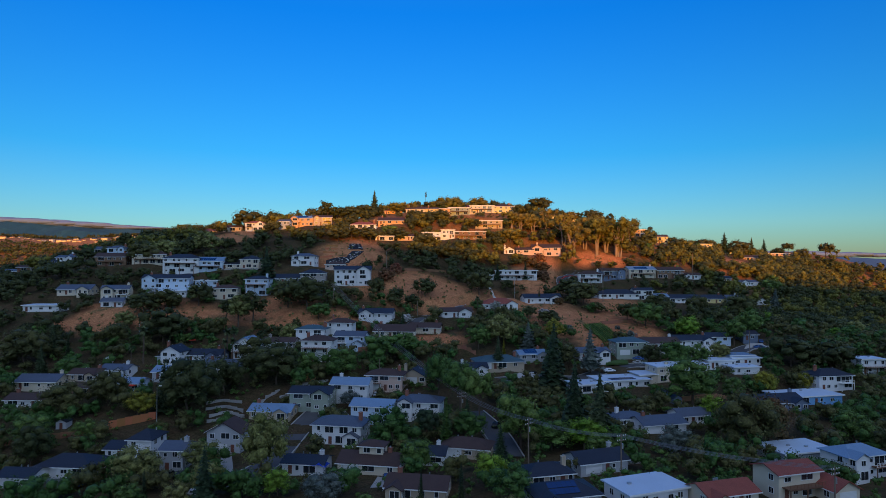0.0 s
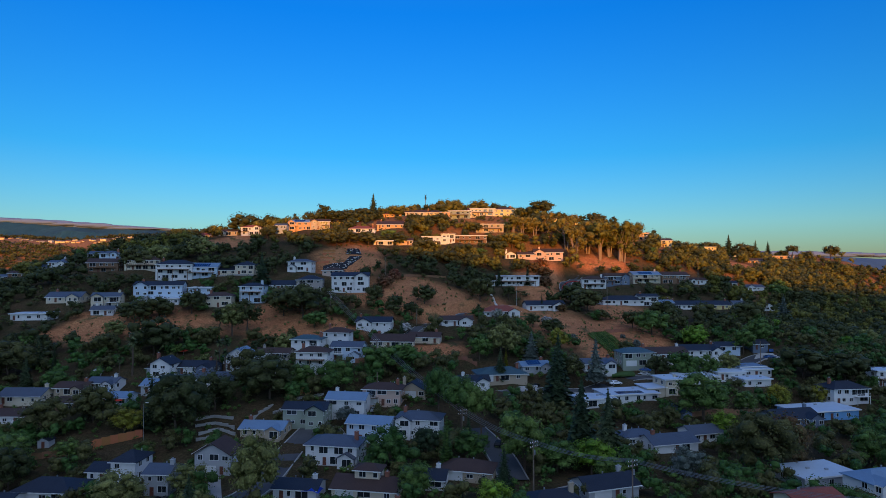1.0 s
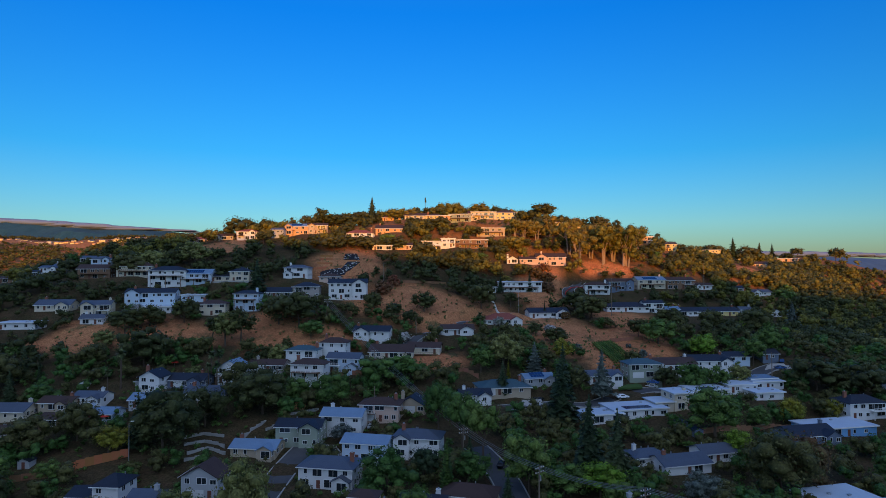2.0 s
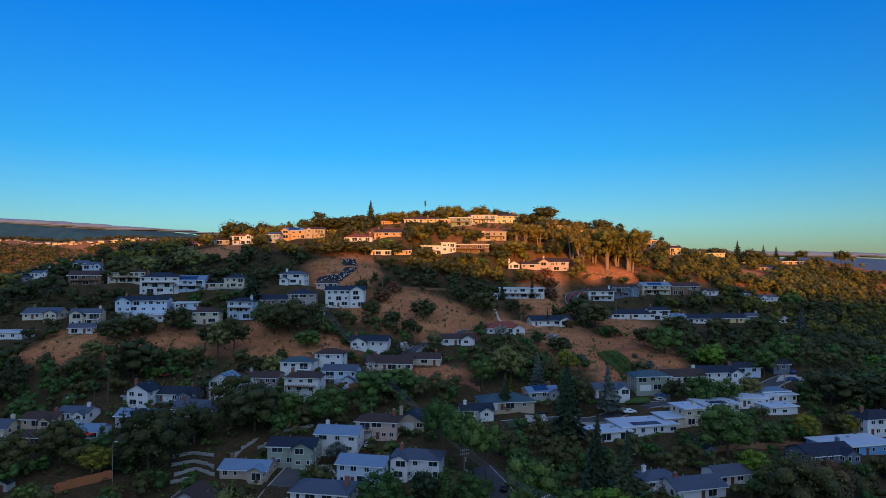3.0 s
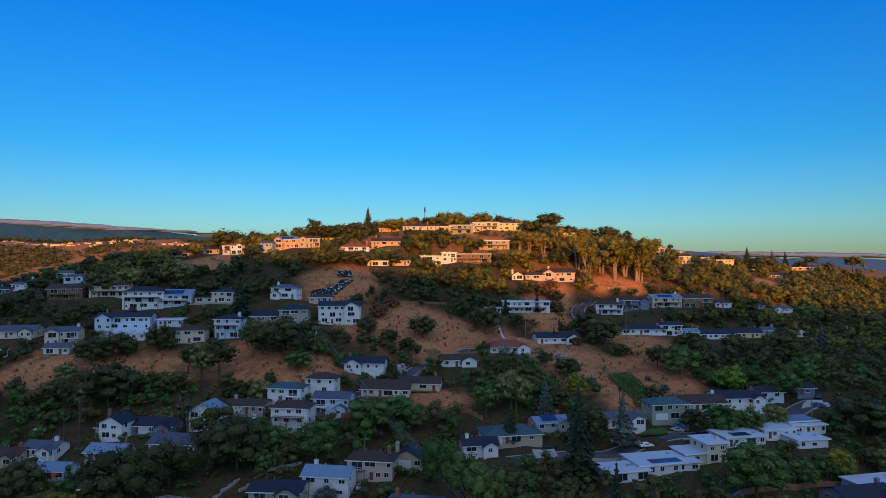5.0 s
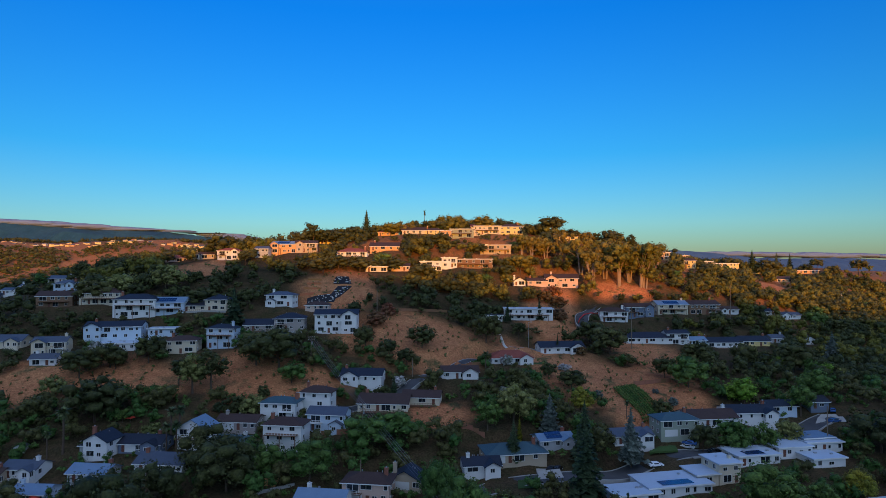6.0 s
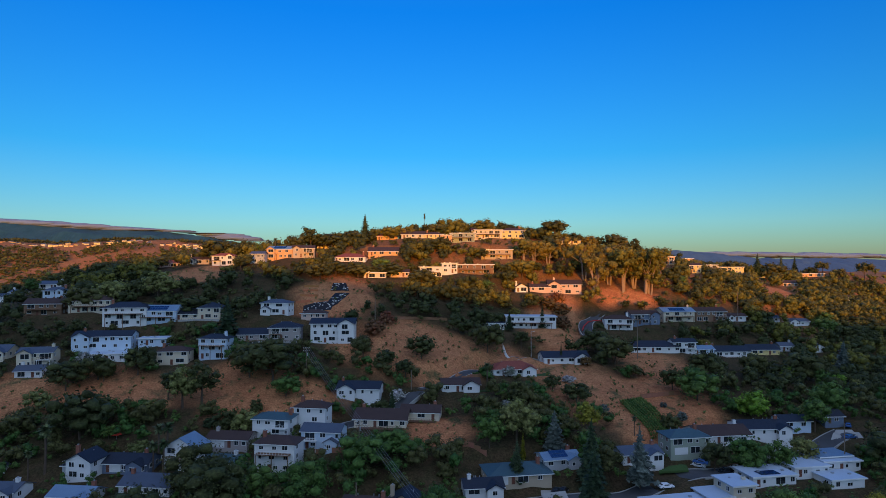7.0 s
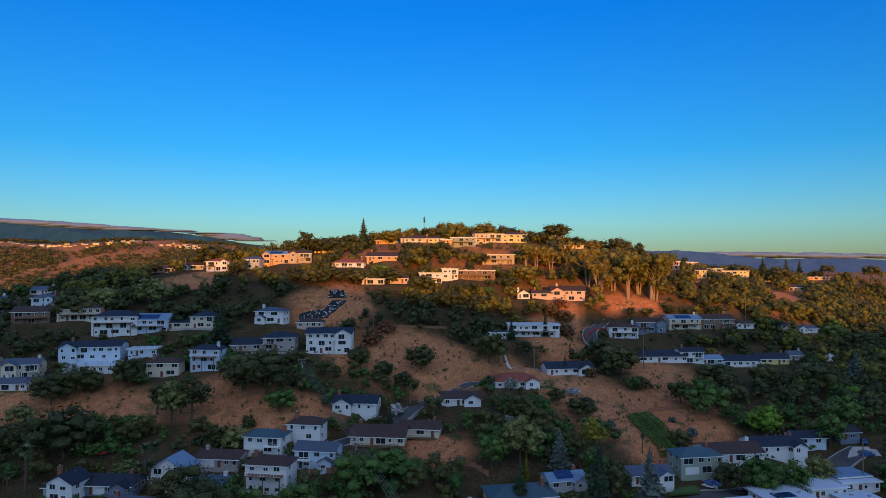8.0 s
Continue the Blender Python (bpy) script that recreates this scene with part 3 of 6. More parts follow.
ROADS.append(([(-17.7, 274.2), (-8.7, 285.6), (1.5, 297.1), (14.9, 308.1), (28.5, 320.6), (43.7, 334.6)], 5.5))
ROADS.append(([(-38.9, 256.2), (-33.0, 262.7), (-26.5, 268.2), (-15.9, 275.2)], 6.0))
ROADS.append(([(143.0, 264.6), (128.7, 261.6), (114.9, 256.6), (101.4, 251.1), (84.7, 244.6), (74.8, 240.6)], 8))
ROADS.append(([(8.0, 216.4), (20.5, 222.9), (35.0, 225.9), (50.0, 228.9), (69.9, 239.8), (91.6, 245.8), (116.9, 256.8), (139.6, 270.8)], 7))
ROADS.append(([(9.9, 195.9), (14.3, 185.9), (17.2, 174.0), (17.9, 161.0)], 7))
ROADS.append(([(-54.4, 147.3), (-48.6, 150.3), (-45.1, 157.3), (-43.4, 179.7), (-41.5, 189.7), (-40.1, 195.7)], 7))
ROADS.append(([(21.2, 146.1), (30.6, 152.6), (44.3, 156.6), (49.1, 158.1)], 6))


# ---------------- ground ----------------
def steps(lo, hi, step, out_lo, out_hi, grow=1.16):
    mid = list(np.arange(lo, hi + 0.1, step))
    s, v = step, hi
    while v < out_hi:
        s = min(s * grow, 70)
        v += s
        mid.append(v)
    s, v = step, lo
    while v > out_lo:
        s = min(s * grow, 70)
        v -= s
        mid.insert(0, v)
    return np.array(mid)


def sweep(bm, pts, radii, n=5):
    """One connected tube along a line of points."""
    rings = []
    for i, p in enumerate(pts):
        d = (Vector(pts[min(i + 1, len(pts) - 1)]) - Vector(pts[max(i - 1, 0)])).normalized()
        u = d.orthogonal().normalized()
        w = d.cross(u)
        r = radii[i] if isinstance(radii, (list, tuple)) else radii
        rings.append([bm.verts.new(Vector(p) + r * (math.cos(6.2832 * k / n) * u + math.sin(6.2832 * k / n) * w)) for k in range(n)])
    for a, b in zip(rings, rings[1:]):
        for k in range(n):
            bm.faces.new((a[k], a[(k + 1) % n], b[(k + 1) % n], b[k]))
    bm.faces.new(rings[-1])
    bm.faces.new(rings[0][::-1])


LAND = []


def build_ground():
    xs, ys = steps(-330, 470, 4.0, -4700, 4700), steps(90, 640, 4.0, -900, 4800)
    X, Y = np.meshgrid(xs, ys)
    Z = height(X, Y)
    rough = np.array([noise.noise((x / 9, y / 9, 0)) * 0.5 + noise.noise((x / 3.1, y / 3.1, 5)) * 0.22 for x, y in zip(X.ravel(), Y.ravel())]).reshape(X.shape)
    far = np.array([noise.noise((x / 60, y / 60, 3)) * 7 + noise.noise((x / 160, y / 160, 8)) * 16 for x, y in zip(X.ravel(), Y.ravel())]).reshape(X.shape)
    Z = Z + rough * (Z > 0) + far * ease(900, 1500, Y)
    for pts, wid in ROADS:
        for i in range(len(pts) - 1):
            (ax, ay), (bx, by) = pts[i], pts[i + 1]
            L = math.hypot(bx - ax, by - ay)
            t = np.clip(((X - ax) * (bx - ax) + (Y - ay) * (by - ay)) / L**2, 0, 1)
            dist = np.hypot(X - ax - t * (bx - ax), Y - ay - t * (by - ay))
            cz = height(ax + t * (bx - ax), ay + t * (by - ay))
            k = 1 - ease(wid / 2 + 3.0, wid / 2 + 8.0, dist)
            Z = Z * (1 - k) + (cz - 0.35) * k
    LAND.extend((xs, ys, Z))
    verts = np.stack([X.ravel(), Y.ravel(), Z.ravel()], 1)
    idx = np.arange(len(verts)).reshape(X.shape)
    faces = np.stack([idx[:-1, :-1], idx[:-1, 1:], idx[1:, 1:], idx[1:, :-1]], -1).reshape(-1, 4)
    me = bpy.data.meshes.new("ground")
    me.from_pydata(verts.tolist(), [], faces.tolist())
    me.polygons.foreach_set("use_smooth", [True] * len(me.polygons))
    me.materials.append(ground_material())
    # where the slopes are dry and bare, and where gardens and leaf litter lie
    # past y 395 the added orange also stands in for sunlight on the soil
    dry = np.clip(0.06 + 0.44 * ease(395, 440, Y), 0, 1)
    wobble = 0.35 * np.array([noise.noise((x / 14, y / 14, 2)) for x, y in zip(X.ravel(), Y.ravel())]).reshape(X.shape)
    for cx, cy, rx, ry in BARE:
        e = np.sqrt(((X - cx) / rx) ** 2 + ((Y - cy) / ry) ** 2) + wobble
        dry = np.maximum(dry, 1 - ease(0.75, 1.35, e))
    dry = np.maximum(dry, ease(700, 1000, Y) * 0.75)
    layer = me.attributes.new("dry", "FLOAT", "POINT")
    layer.data.foreach_set("value", dry.ravel().astype(np.float32))
    ob = new("ground", me)
    tagged(ob, "dry grassy hillside with bare orange-brown soil", "ground", kind="structure")
    return ob


def build_road(pts, wid, name="road", label="dark asphalt street winding through the hillside suburb"):
    """A ribbon of asphalt with raised kerbs that follows the ground."""
    path = []
    for i in range(len(pts) - 1):
        (ax, ay), (bx, by) = pts[i], pts[i + 1]
        n = max(2, int(math.hypot(bx - ax, by - ay) / 2.5))
        path += [(ax + (bx - ax) * k / n, ay + (by - ay) * k / n) for k in range(n)]
    path.append(pts[-1])
    for _ in range(12):
        path = [path[0]] + [((p[0] + 2 * q[0] + r[0]) / 4, (p[1] + 2 * q[1] + r[1]) / 4) for p, q, r in zip(path, path[1:], path[2:])] + [path[-1]]
    P = np.array(path)
    Z = np.asarray(height(P[:, 0], P[:, 1]))
    for _ in range(6):
        Z[1:-1] = (Z[:-2] + 2 * Z[1:-1] + Z[2:]) / 4
    T = np.gradient(P, axis=0)
    T /= np.linalg.norm(T, axis=1)[:, None]
    N = np.stack([-T[:, 1], T[:, 0]], 1)

    def ribbon(profile):
        bm = bmesh.new()
        rows = []
        for p, n, z in zip(P, N, Z):
            rows.append([bm.verts.new((p[0] + n[0] * o, p[1] + n[1] * o, z + h)) for o, h in profile])
        for a, b in zip(rows, rows[1:]):
            for i in range(len(profile) - 1):
                bm.faces.new((a[i], a[i + 1], b[i + 1], b[i]))
        return bm

    h = wid / 2
    me = bpy.data.meshes.new(name)
    bm = ribbon([(-h, -1.2), (-h, 0.06), (0, 0.14), (h, 0.06), (h, -1.2)])
    bm.to_mesh(me)
    bm.free()
    me.materials.append(ASPHALT)
    road = tagged(new(name, me), label, "road", kind="structure")
    for s in (-1, 1):
        part("kerb", ribbon([(s * h, -1.2), (s * h, 0.2), (s * (h + 0.35), 0.2), (s * (h + 0.4), -1.2)]), CONCRETE, road, "pale concrete kerb")
    return road


# ---------------- houses ----------------
def window(parent, u, z, w, h, y, face=0, half=0):
    """A framed pane in a wall. face 0: front, 1: west side, 2: east side."""
    def frame_mesh():
        t = 0.09
        return boxes((-w / 2 - t, w / 2 + t, -0.06, 0.02, h, h + t), (-w / 2 - t, w / 2 + t, -0.09, 0.02, -t, 0), (-w / 2 - t, -w / 2, -0.06, 0.02, 0, h), (w / 2, w / 2 + t, -0.06, 0.02, 0, h), *([(-0.035, 0.035, -0.05, 0.02, 0, h)] if w > 1.1 else []))

    at = pose(u, y, z) if face == 0 else pose(-half if face == 1 else half, y, z, 0, 0, -90 if face == 1 else 90)
    win = share("window", cached(("window_frame", round(w, 1), round(h, 1)), frame_mesh), TRIM, parent, "", at)
    share("pane", cached(("pane", round(w, 1), round(h, 1)), lambda: boxes((-w / 2, w / 2, -0.02, 0.015, 0, h))), GLASS, win, "dark reflective window glass")
    return win


def roof_mesh(kind, w, d, z, rise, over=0.5, thick=0.18):
    """Sloped roof over a rectangle whose front lies on y = 0; ridge along x, or along y for a front gable."""
    bm = bmesh.new()
    x0, x1, y0, y1 = -w / 2 - over, w / 2 + over, -over, d + over
    drop = rise * over / (d / 2)
    if kind == "flat":
        box(bm, x0, x1, y0, y1, z, z + 0.3)
        return bm
    if kind == "front":
        drop = rise * over / (w / 2)
        low, mid = [(x0, z - drop), (x1, z - drop)], (0, z + rise)
        prof = [low[0], mid, low[1], (x1, z - drop - thick), (0, z + rise - thick), (x0, z - drop - thick)]
        a = [bm.verts.new((p[0], y0, p[1])) for p in prof]
        b = [bm.verts.new((p[0], y1, p[1])) for p in prof]
    elif kind == "gable":
        prof = [(y0, z - drop), (d / 2, z + rise), (y1, z - drop), (y1, z - drop - thick), (d / 2, z + rise - thick), (y0, z - drop - thick)]
        a = [bm.verts.new((x0, p[0], p[1])) for p in prof]
        b = [bm.verts.new((x1, p[0], p[1])) for p in prof]
    else:
        inset = min(d / 2, w / 2 - 0.3)
        zz = z - drop
        c = [(x0, y0), (x1, y0), (x1, y1), (x0, y1)]
        lo = [bm.verts.new((*p, zz - thick)) for p in c]
        up = [bm.verts.new((*p, zz)) for p in c]
        r0, r1 = bm.verts.new((-w / 2 + inset, d / 2, z + rise)), bm.verts.new((w / 2 - inset, d / 2, z + rise))
        bm.faces.new((up[0], up[1], r1, r0))
        bm.faces.new((up[1], up[2], r1))
        bm.faces.new((up[2], up[3], r0, r1))
        bm.faces.new((up[3], up[0], r0))
        for i in range(4):
            j = (i + 1) % 4
            bm.faces.new((lo[i], lo[j], up[j], up[i]))
        bm.faces.new(lo[::-1])
        return bm
    for i in range(6):
        j = (i + 1) % 6
        bm.faces.new((a[i], a[j], b[j], b[i]))
    bm.faces.new((a[0], a[1], a[4], a[5]))
    bm.faces.new((a[1], a[2], a[3], a[4]))
    bm.faces.new((b[0], b[1], b[4], b[5]))
    bm.faces.new((b[1], b[2], b[3], b[4]))
    bmesh.ops.recalc_face_normals(bm, faces=bm.faces)
    return bm


def wall_mesh(kind, w, d, z, rise, deep=4.0, y0=0.0):
    bm = bmesh.new()
    box(bm, -w / 2, w / 2, y0, y0 + d, -deep, z)
    if kind in ("gable", "front"):
        if kind == "gable":
            tri = [((s * w / 2, y0, z), (s * w / 2, y0 + d, z), (s * w / 2, y0 + d / 2, z + rise)) for s in (-1, 1)]
        else:
            tri = [((-w / 2, y, z), (w / 2, y, z), (0, y, z + rise)) for y in (y0, y0 + d)]
        a, b = ([bm.verts.new(c) for c in t] for t in tri)
        bm.faces.new(a), bm.faces.new(b)
        for i in range(3):
            j = (i + 1) % 3
            bm.faces.new((a[i], a[j], b[j], b[i]))
    return bm


def railing(parent, x0, x1, y, z, h=1.0, material=None):
    n = max(2, int((x1 - x0) / 0.9))
    bm = boxes((x0, x1, y - 0.04, y + 0.04, z + h - 0.07, z + h), (x0, x1, y - 0.03, y + 0.03, z + 0.1, z + 0.16))
    for i in range(n + 1):
        u = x0 + (x1 - x0) * i / n
        box(bm, u - 0.03, u + 0.03, y - 0.03, y + 0.03, z, z + h)
    return part("railing", bm, material or TRIM, parent)


STOREY = 2.75


def wing(home, rng, w, d, storeys, kind, wall, roof, at=None, garage=False, door=True, over=0.55, deck=False):
    """One volume of a house: walls, roof, windows on three sides. at: where it stands in the house."""
    base = home
    z = storeys * STOREY
    rise = 0 if kind == "flat" else w * 0.28 if kind == "front" else d * rng.uniform(0.17, 0.23)
    body = part("wall", wall_mesh(kind, w, d, z, rise), WALLS[wall], base)
    if at is not None:
        body.matrix_local = at
    r = part("roof", roof_mesh(kind, w, d, z + 0.02, rise, over), ROOFS[roof], body, ROOF_WORDS[roof] + " roof")
    if kind != "flat":
        bm = boxes((-w / 2 - over, w / 2 + over, -over - 0.06, -over - 0.01, z - 0.42, z - 0.2)) if kind != "front" else boxes((-w / 2 - over - 0.06, -w / 2 - over - 0.01, -over, d + over, z - 0.4, z - 0.2))
        part("gutter", bm, TRIM, body)
    else:
        part("fascia", boxes((-w / 2 - over - 0.05, w / 2 + over + 0.05, -over - 0.06, -over - 0.003, z - 0.05, z + 0.34)), TRIM, body)
    for s in range(int(math.ceil(storeys))):
        zb = s * STOREY + 0.95
        if zb + 1.2 > z:
            continue
        u = -w / 2 + rng.uniform(0.9, 1.6)
        first = s == 0
        placed_g = placed_d = False
        while u < w / 2 - 0.8:
            left = w / 2 - 0.5 - u
            if first and garage and not placed_g and left > 4.6:
                g = share("garage_door", cached(("garage", 4.4), lambda: boxes((-2.2, 2.2, -0.05, 0.02, 0, 2.2))), GARAGE, body, "", pose(u + 2.2, -0.01, 0.05))
                u += 5.4
                placed_g = True
                continue
            if first and door and not placed_d and rng.random() < 0.45 and left > 1.2:
                dr = share("door", cached(("door", 1.0), lambda: boxes((-0.5, 0.5, -0.05, 0.02, 0, 2.1))), DOORM, body, "", pose(u + 0.5, -0.01, 0.05))
                share("knob", cached(("knob", 1), lambda: boxes((0.32, 0.4, -0.11, -0.05, 1.0, 1.08))), METAL, dr)
                u += rng.uniform(1.6, 2.2)
                placed_d = True
                continue
            ww = min(rng.choice((0.8, 1.2, 1.2, 1.6, 2.4, 3.0)), left)
            if ww < 0.7:
                break
            hh = rng.choice((0.9, 1.1, 1.3)) if ww < 2 else rng.choice((1.5, 1.9))
            window(body, u + ww / 2, zb - (0.5 if hh > 1.6 else 0), round(ww, 1), hh, -0.01)
            u += ww + rng.uniform(1.0, 3.4)
        for face in (1, 2):
            for v in (d * 0.28, d * 0.7)[: 1 if d < 8 else 2]:
                window(body, 0, zb, 1.2, 1.2, v, face, w / 2 + 0.01)
    if not deck and storeys >= 2 and w > 8 and rng.random() < 0.55:
        side, zf = rng.choice((-1, 1)), (storeys - 1) * STOREY
        u0, u1 = sorted((side * w * 0.08, side * w * 0.46))
        slab = part("balcony", boxes((u0, u1, -1.5, 0.0, zf - 0.22, zf), (u0, u0 + 0.16, -1.48, -1.3, -4, zf - 0.22), (u1 - 0.16, u1, -1.48, -1.3, -4, zf - 0.22)), DECK if rng.random() < 0.5 else TRIM, body)
        railing(slab, u0, u1, -1.46, zf, 1.0, DECK if rng.random() < 0.5 else TRIM)
        window(body, (u0 + u1) / 2, zf + 0.05, round(min(3.0, (u1 - u0) * 0.7), 1), 2.1, -0.075)
    if deck:
        zf = max(0, int(math.ceil(storeys)) - 1) * STOREY
        part("deck", boxes((-w * 0.42, w * 0.42, -2.2, 0.0, zf - 0.2, zf), *[(u - 0.1, u + 0.1, -2.1, -1.9, -4, zf - 0.2) for u in (-w * 0.4, 0, w * 0.4)]), DECK, body, "timber deck on posts")
        railing(body, -w * 0.42, w * 0.42, -2.15, zf, 1.0, TRIM if wall in ("white", "paleblue") else DECK)
    return body, z, rise


def chimney(body, x, y, z0, z1, material):
    c = part("chimney", boxes((x - 0.5, x + 0.5, y - 0.4, y + 0.4, z0, z1), (x - 0.58, x + 0.58, y - 0.48, y + 0.48, z1, z1 + 0.15)), material, body)
    part("flue", boxes((x - 0.18, x + 0.18, y - 0.18, y + 0.18, z1 + 0.15, z1 + 0.5)), METAL, c)


def solar(body, w, d, z, rise, kind):
    """Dark panels on the front slope."""
    n = max(2, int(w * 0.55 / 1.1))
    slope = 0 if kind == "flat" else math.degrees(math.atan2(rise, d / 2))
    me = cached(("panel", 1), lambda: boxes((-0.5, 0.5, 0, 1.6, 0.02, 0.07)))
    for i in range(n):
        for k in range(2):
            v = d * 0.06 + k * 1.7
            share("solar_panel", me, SOLAR, body, "", pose(-w * 0.25 + i * 1.08, v, z + 0.09 + math.tan(radians(slope)) * v + (0.3 if kind == "flat" else 0), slope))


def build_house(x, y, yaw, w, d, storeys, style, wall, roof, extra, z):
    rng = random.Random(int(x * 7 + y * 13))
    floors = int(math.ceil(storeys))
    words = {1: "single-storey", 2: "two-storey", 3: "three-storey"}[floors]
    home = new("house")
    home.matrix_world = pose(x, y, z + 0.15, 0, 0, yaw)
    extra = extra.split()
    tagged(home, f"{words} {WALL_WORDS[wall]} hillside house with {ROOF_WORDS[roof]} {'roof' if style == 'flat' else style.replace('front', 'gabled').replace('cross', 'gabled') + ' roof'}", "house", "suburban houses")
    garage, deck = "garage" in extra, "deck" in extra
    if style == "cross":
        # a long wing with a gabled front bay
        body, zt, rise = wing(home, rng, w, d, storeys, "gable", wall, roof, deck=deck, door=True)
        bw = min(w * 0.42, 6.5)
        side = 1 if "right" in extra else -1
        wing(home, rng, bw, 4.0, storeys, "front", wall, roof, pose(side * (w / 2 - bw / 2 - 0.3), -1.6, 0), garage=garage, door=False)
    elif style == "step":
        # a tall block beside a lower one
        bw = w * 0.5
        body, zt, rise = wing(home, rng, bw, d, storeys, "flat" if roof == "pale" else "hip", wall, roof, pose(w * 0.25, 0, 0), deck=False)
        wing(home, rng, w * 0.5 - 0.03, d * 0.9, max(1, storeys - 1), "flat" if roof == "pale" else "gable", wall, roof, pose(-w * 0.25, 0.3, 0), garage=garage, deck=deck)
        w = bw
    else:
        body, zt, rise = wing(home, rng, w, d, storeys, style, wall, roof, garage=garage, deck=deck)
        if style in ("hip", "gable") and w > 10 and not deck and not garage and y < 420 and rng.random() < 0.6:
            # a gabled bay that stands forward of the long front
            bw = w * rng.uniform(0.26, 0.36)
            wing(home, rng, bw, 3.2, max(1, storeys - rng.randint(0, 1)), "front", wall, roof, pose(rng.choice((-1, 1)) * (w / 2 - bw / 2 - 0.4), -1.7, 0), door=False, over=0.4)
    if "solar" in extra:
        solar(body, w, d, zt, rise, style)
    if style != "flat":
        if "brick" in extra or rng.random() < 0.6:
            chimney(body, (-1 if rng.random() < 0.5 else 1) * w * rng.uniform(0.3, 0.42), d * rng.uniform(0.45, 0.62), zt - 0.5, zt + rise + 0.9, BRICK if "brick" in extra or rng.random() < 0.5 else WALLS[wall])
        for k in range(rng.randint(1, 3)):
            vx = rng.uniform(-w * 0.3, w * 0.3)
            part("roof_vent", boxes((vx - 0.12, vx + 0.12, d * 0.7 - 0.12, d * 0.7 + 0.12, zt + rise * 0.3, zt + rise * 0.6 + 0.55)), METAL, body)
    else:
        for k in range(rng.randint(1, 3)):
            vx, vy = rng.uniform(-w * 0.35, w * 0.35), rng.uniform(d * 0.3, d * 0.8)
            part("roof_vent", boxes((vx - 0.4, vx + 0.4, vy - 0.3, vy + 0.3, zt + 0.3, zt + 0.7)), METAL, body)
    if "pop" in extra:
        wing(home, rng, w * 0.4, d * 0.45, 1, "hip", wall, roof, pose(0, d * 0.35, zt + rise * 0.4), door=False)
    return home


# ---------------- trees ----------------
PHI = (1 + 5**0.5) / 2
CORE_V = [Vector(c).normalized() for c in ((-1, PHI, 0), (1, PHI, 0), (-1, -PHI, 0), (1, -PHI, 0), (0, -1, PHI), (0, 1, PHI), (0, -1, -PHI), (0, 1, -PHI), (PHI, 0, -1), (PHI, 0, 1), (-PHI, 0, -1), (-PHI, 0, 1))]
CORE_F = ((0, 11, 5), (0, 5, 1), (0, 1, 7), (0, 7, 10), (0, 10, 11), (1, 5, 9), (5, 11, 4), (11, 10, 2), (10, 7, 6), (7, 1, 8), (3, 9, 4), (3, 4, 2), (3, 2, 6), (3, 6, 8), (3, 8, 9), (4, 9, 5), (2, 4, 11), (6, 2, 10), (8, 6, 7), (9, 8, 1))


def foliage(seed, blobs, per, size, core=0.7):
    """Leafy clumps in one go. blobs: rows (x, y, z, rx, rz); per: leaves a clump; size: of a leaf, one for all or one a clump.
    Each clump is a lumpy twiggy heart with small leaves strewn over and round it. Gives vertices, triangles, and how many belong to hearts."""
    g = np.random.default_rng(seed)
    B = np.asarray(blobs, float)
    n = len(B)
    axes = np.stack([B[:, 3], B[:, 3], B[:, 4]], 1)
    ico = np.array(CORE_V)
    hearts = B[:, None, :3] + ico[None] * axes[:, None] * core * g.uniform(0.6, 1.25, (n, 12, 1))
    hf = (np.array(CORE_F)[None] + 12 * np.arange(n)[:, None, None]).reshape(-1, 3)
    d = g.normal(0, 1, (n, per, 3))
    d[..., 2] += 0.15
    d /= np.linalg.norm(d, axis=2, keepdims=True)
    c = (B[:, None, :3] + d * axes[:, None] * g.uniform(0.62, 1.22, (n, per, 1))).reshape(-1, 3)
    nrm = (d + g.normal(0, 0.5, d.shape) + (0, 0, 0.25)).reshape(-1, 3)
    nrm /= np.linalg.norm(nrm, axis=1, keepdims=True)
    u = np.cross(nrm, g.normal(0, 1, nrm.shape))
    u /= np.linalg.norm(u, axis=1, keepdims=True) + 1e-9
    w = np.cross(nrm, u)
    s = (np.broadcast_to(np.asarray(size, float).reshape(-1, 1), (n, per)) * g.uniform(0.6, 1.4, (n, per))).reshape(-1, 1)
    leaves = np.stack([c + u * s, c - u * s * 0.55 + w * s * 0.8, c - u * s * 0.55 - w * s * 0.8], 1).reshape(-1, 3)
    lf = 12 * n + np.arange(len(leaves)).reshape(-1, 3)
    return np.concatenate([hearts.reshape(-1, 3), leaves]), np.concatenate([hf, lf]), len(hf)


def mesh_from(name, verts, faces, smooth=0):
    """A mesh from arrays of corners and triangles or quads; the first faces may be smooth."""
    V, F = np.asarray([tuple(v) for v in verts] if not isinstance(verts, np.ndarray) else verts, np.float32), np.asarray(faces, np.int32)
    me = bpy.data.meshes.new(name)
    me.vertices.add(len(V))
    me.vertices.foreach_set("co", V.ravel())
    me.loops.add(F.size)
    me.loops.foreach_set("vertex_index", F.ravel())
    me.polygons.add(len(F))
    me.polygons.foreach_set("loop_start", np.arange(0, F.size, F.shape[1], dtype=np.int32))
    me.polygons.foreach_set("use_smooth", np.arange(len(F)) < smooth)
    me.update(calc_edges=True)
    return me


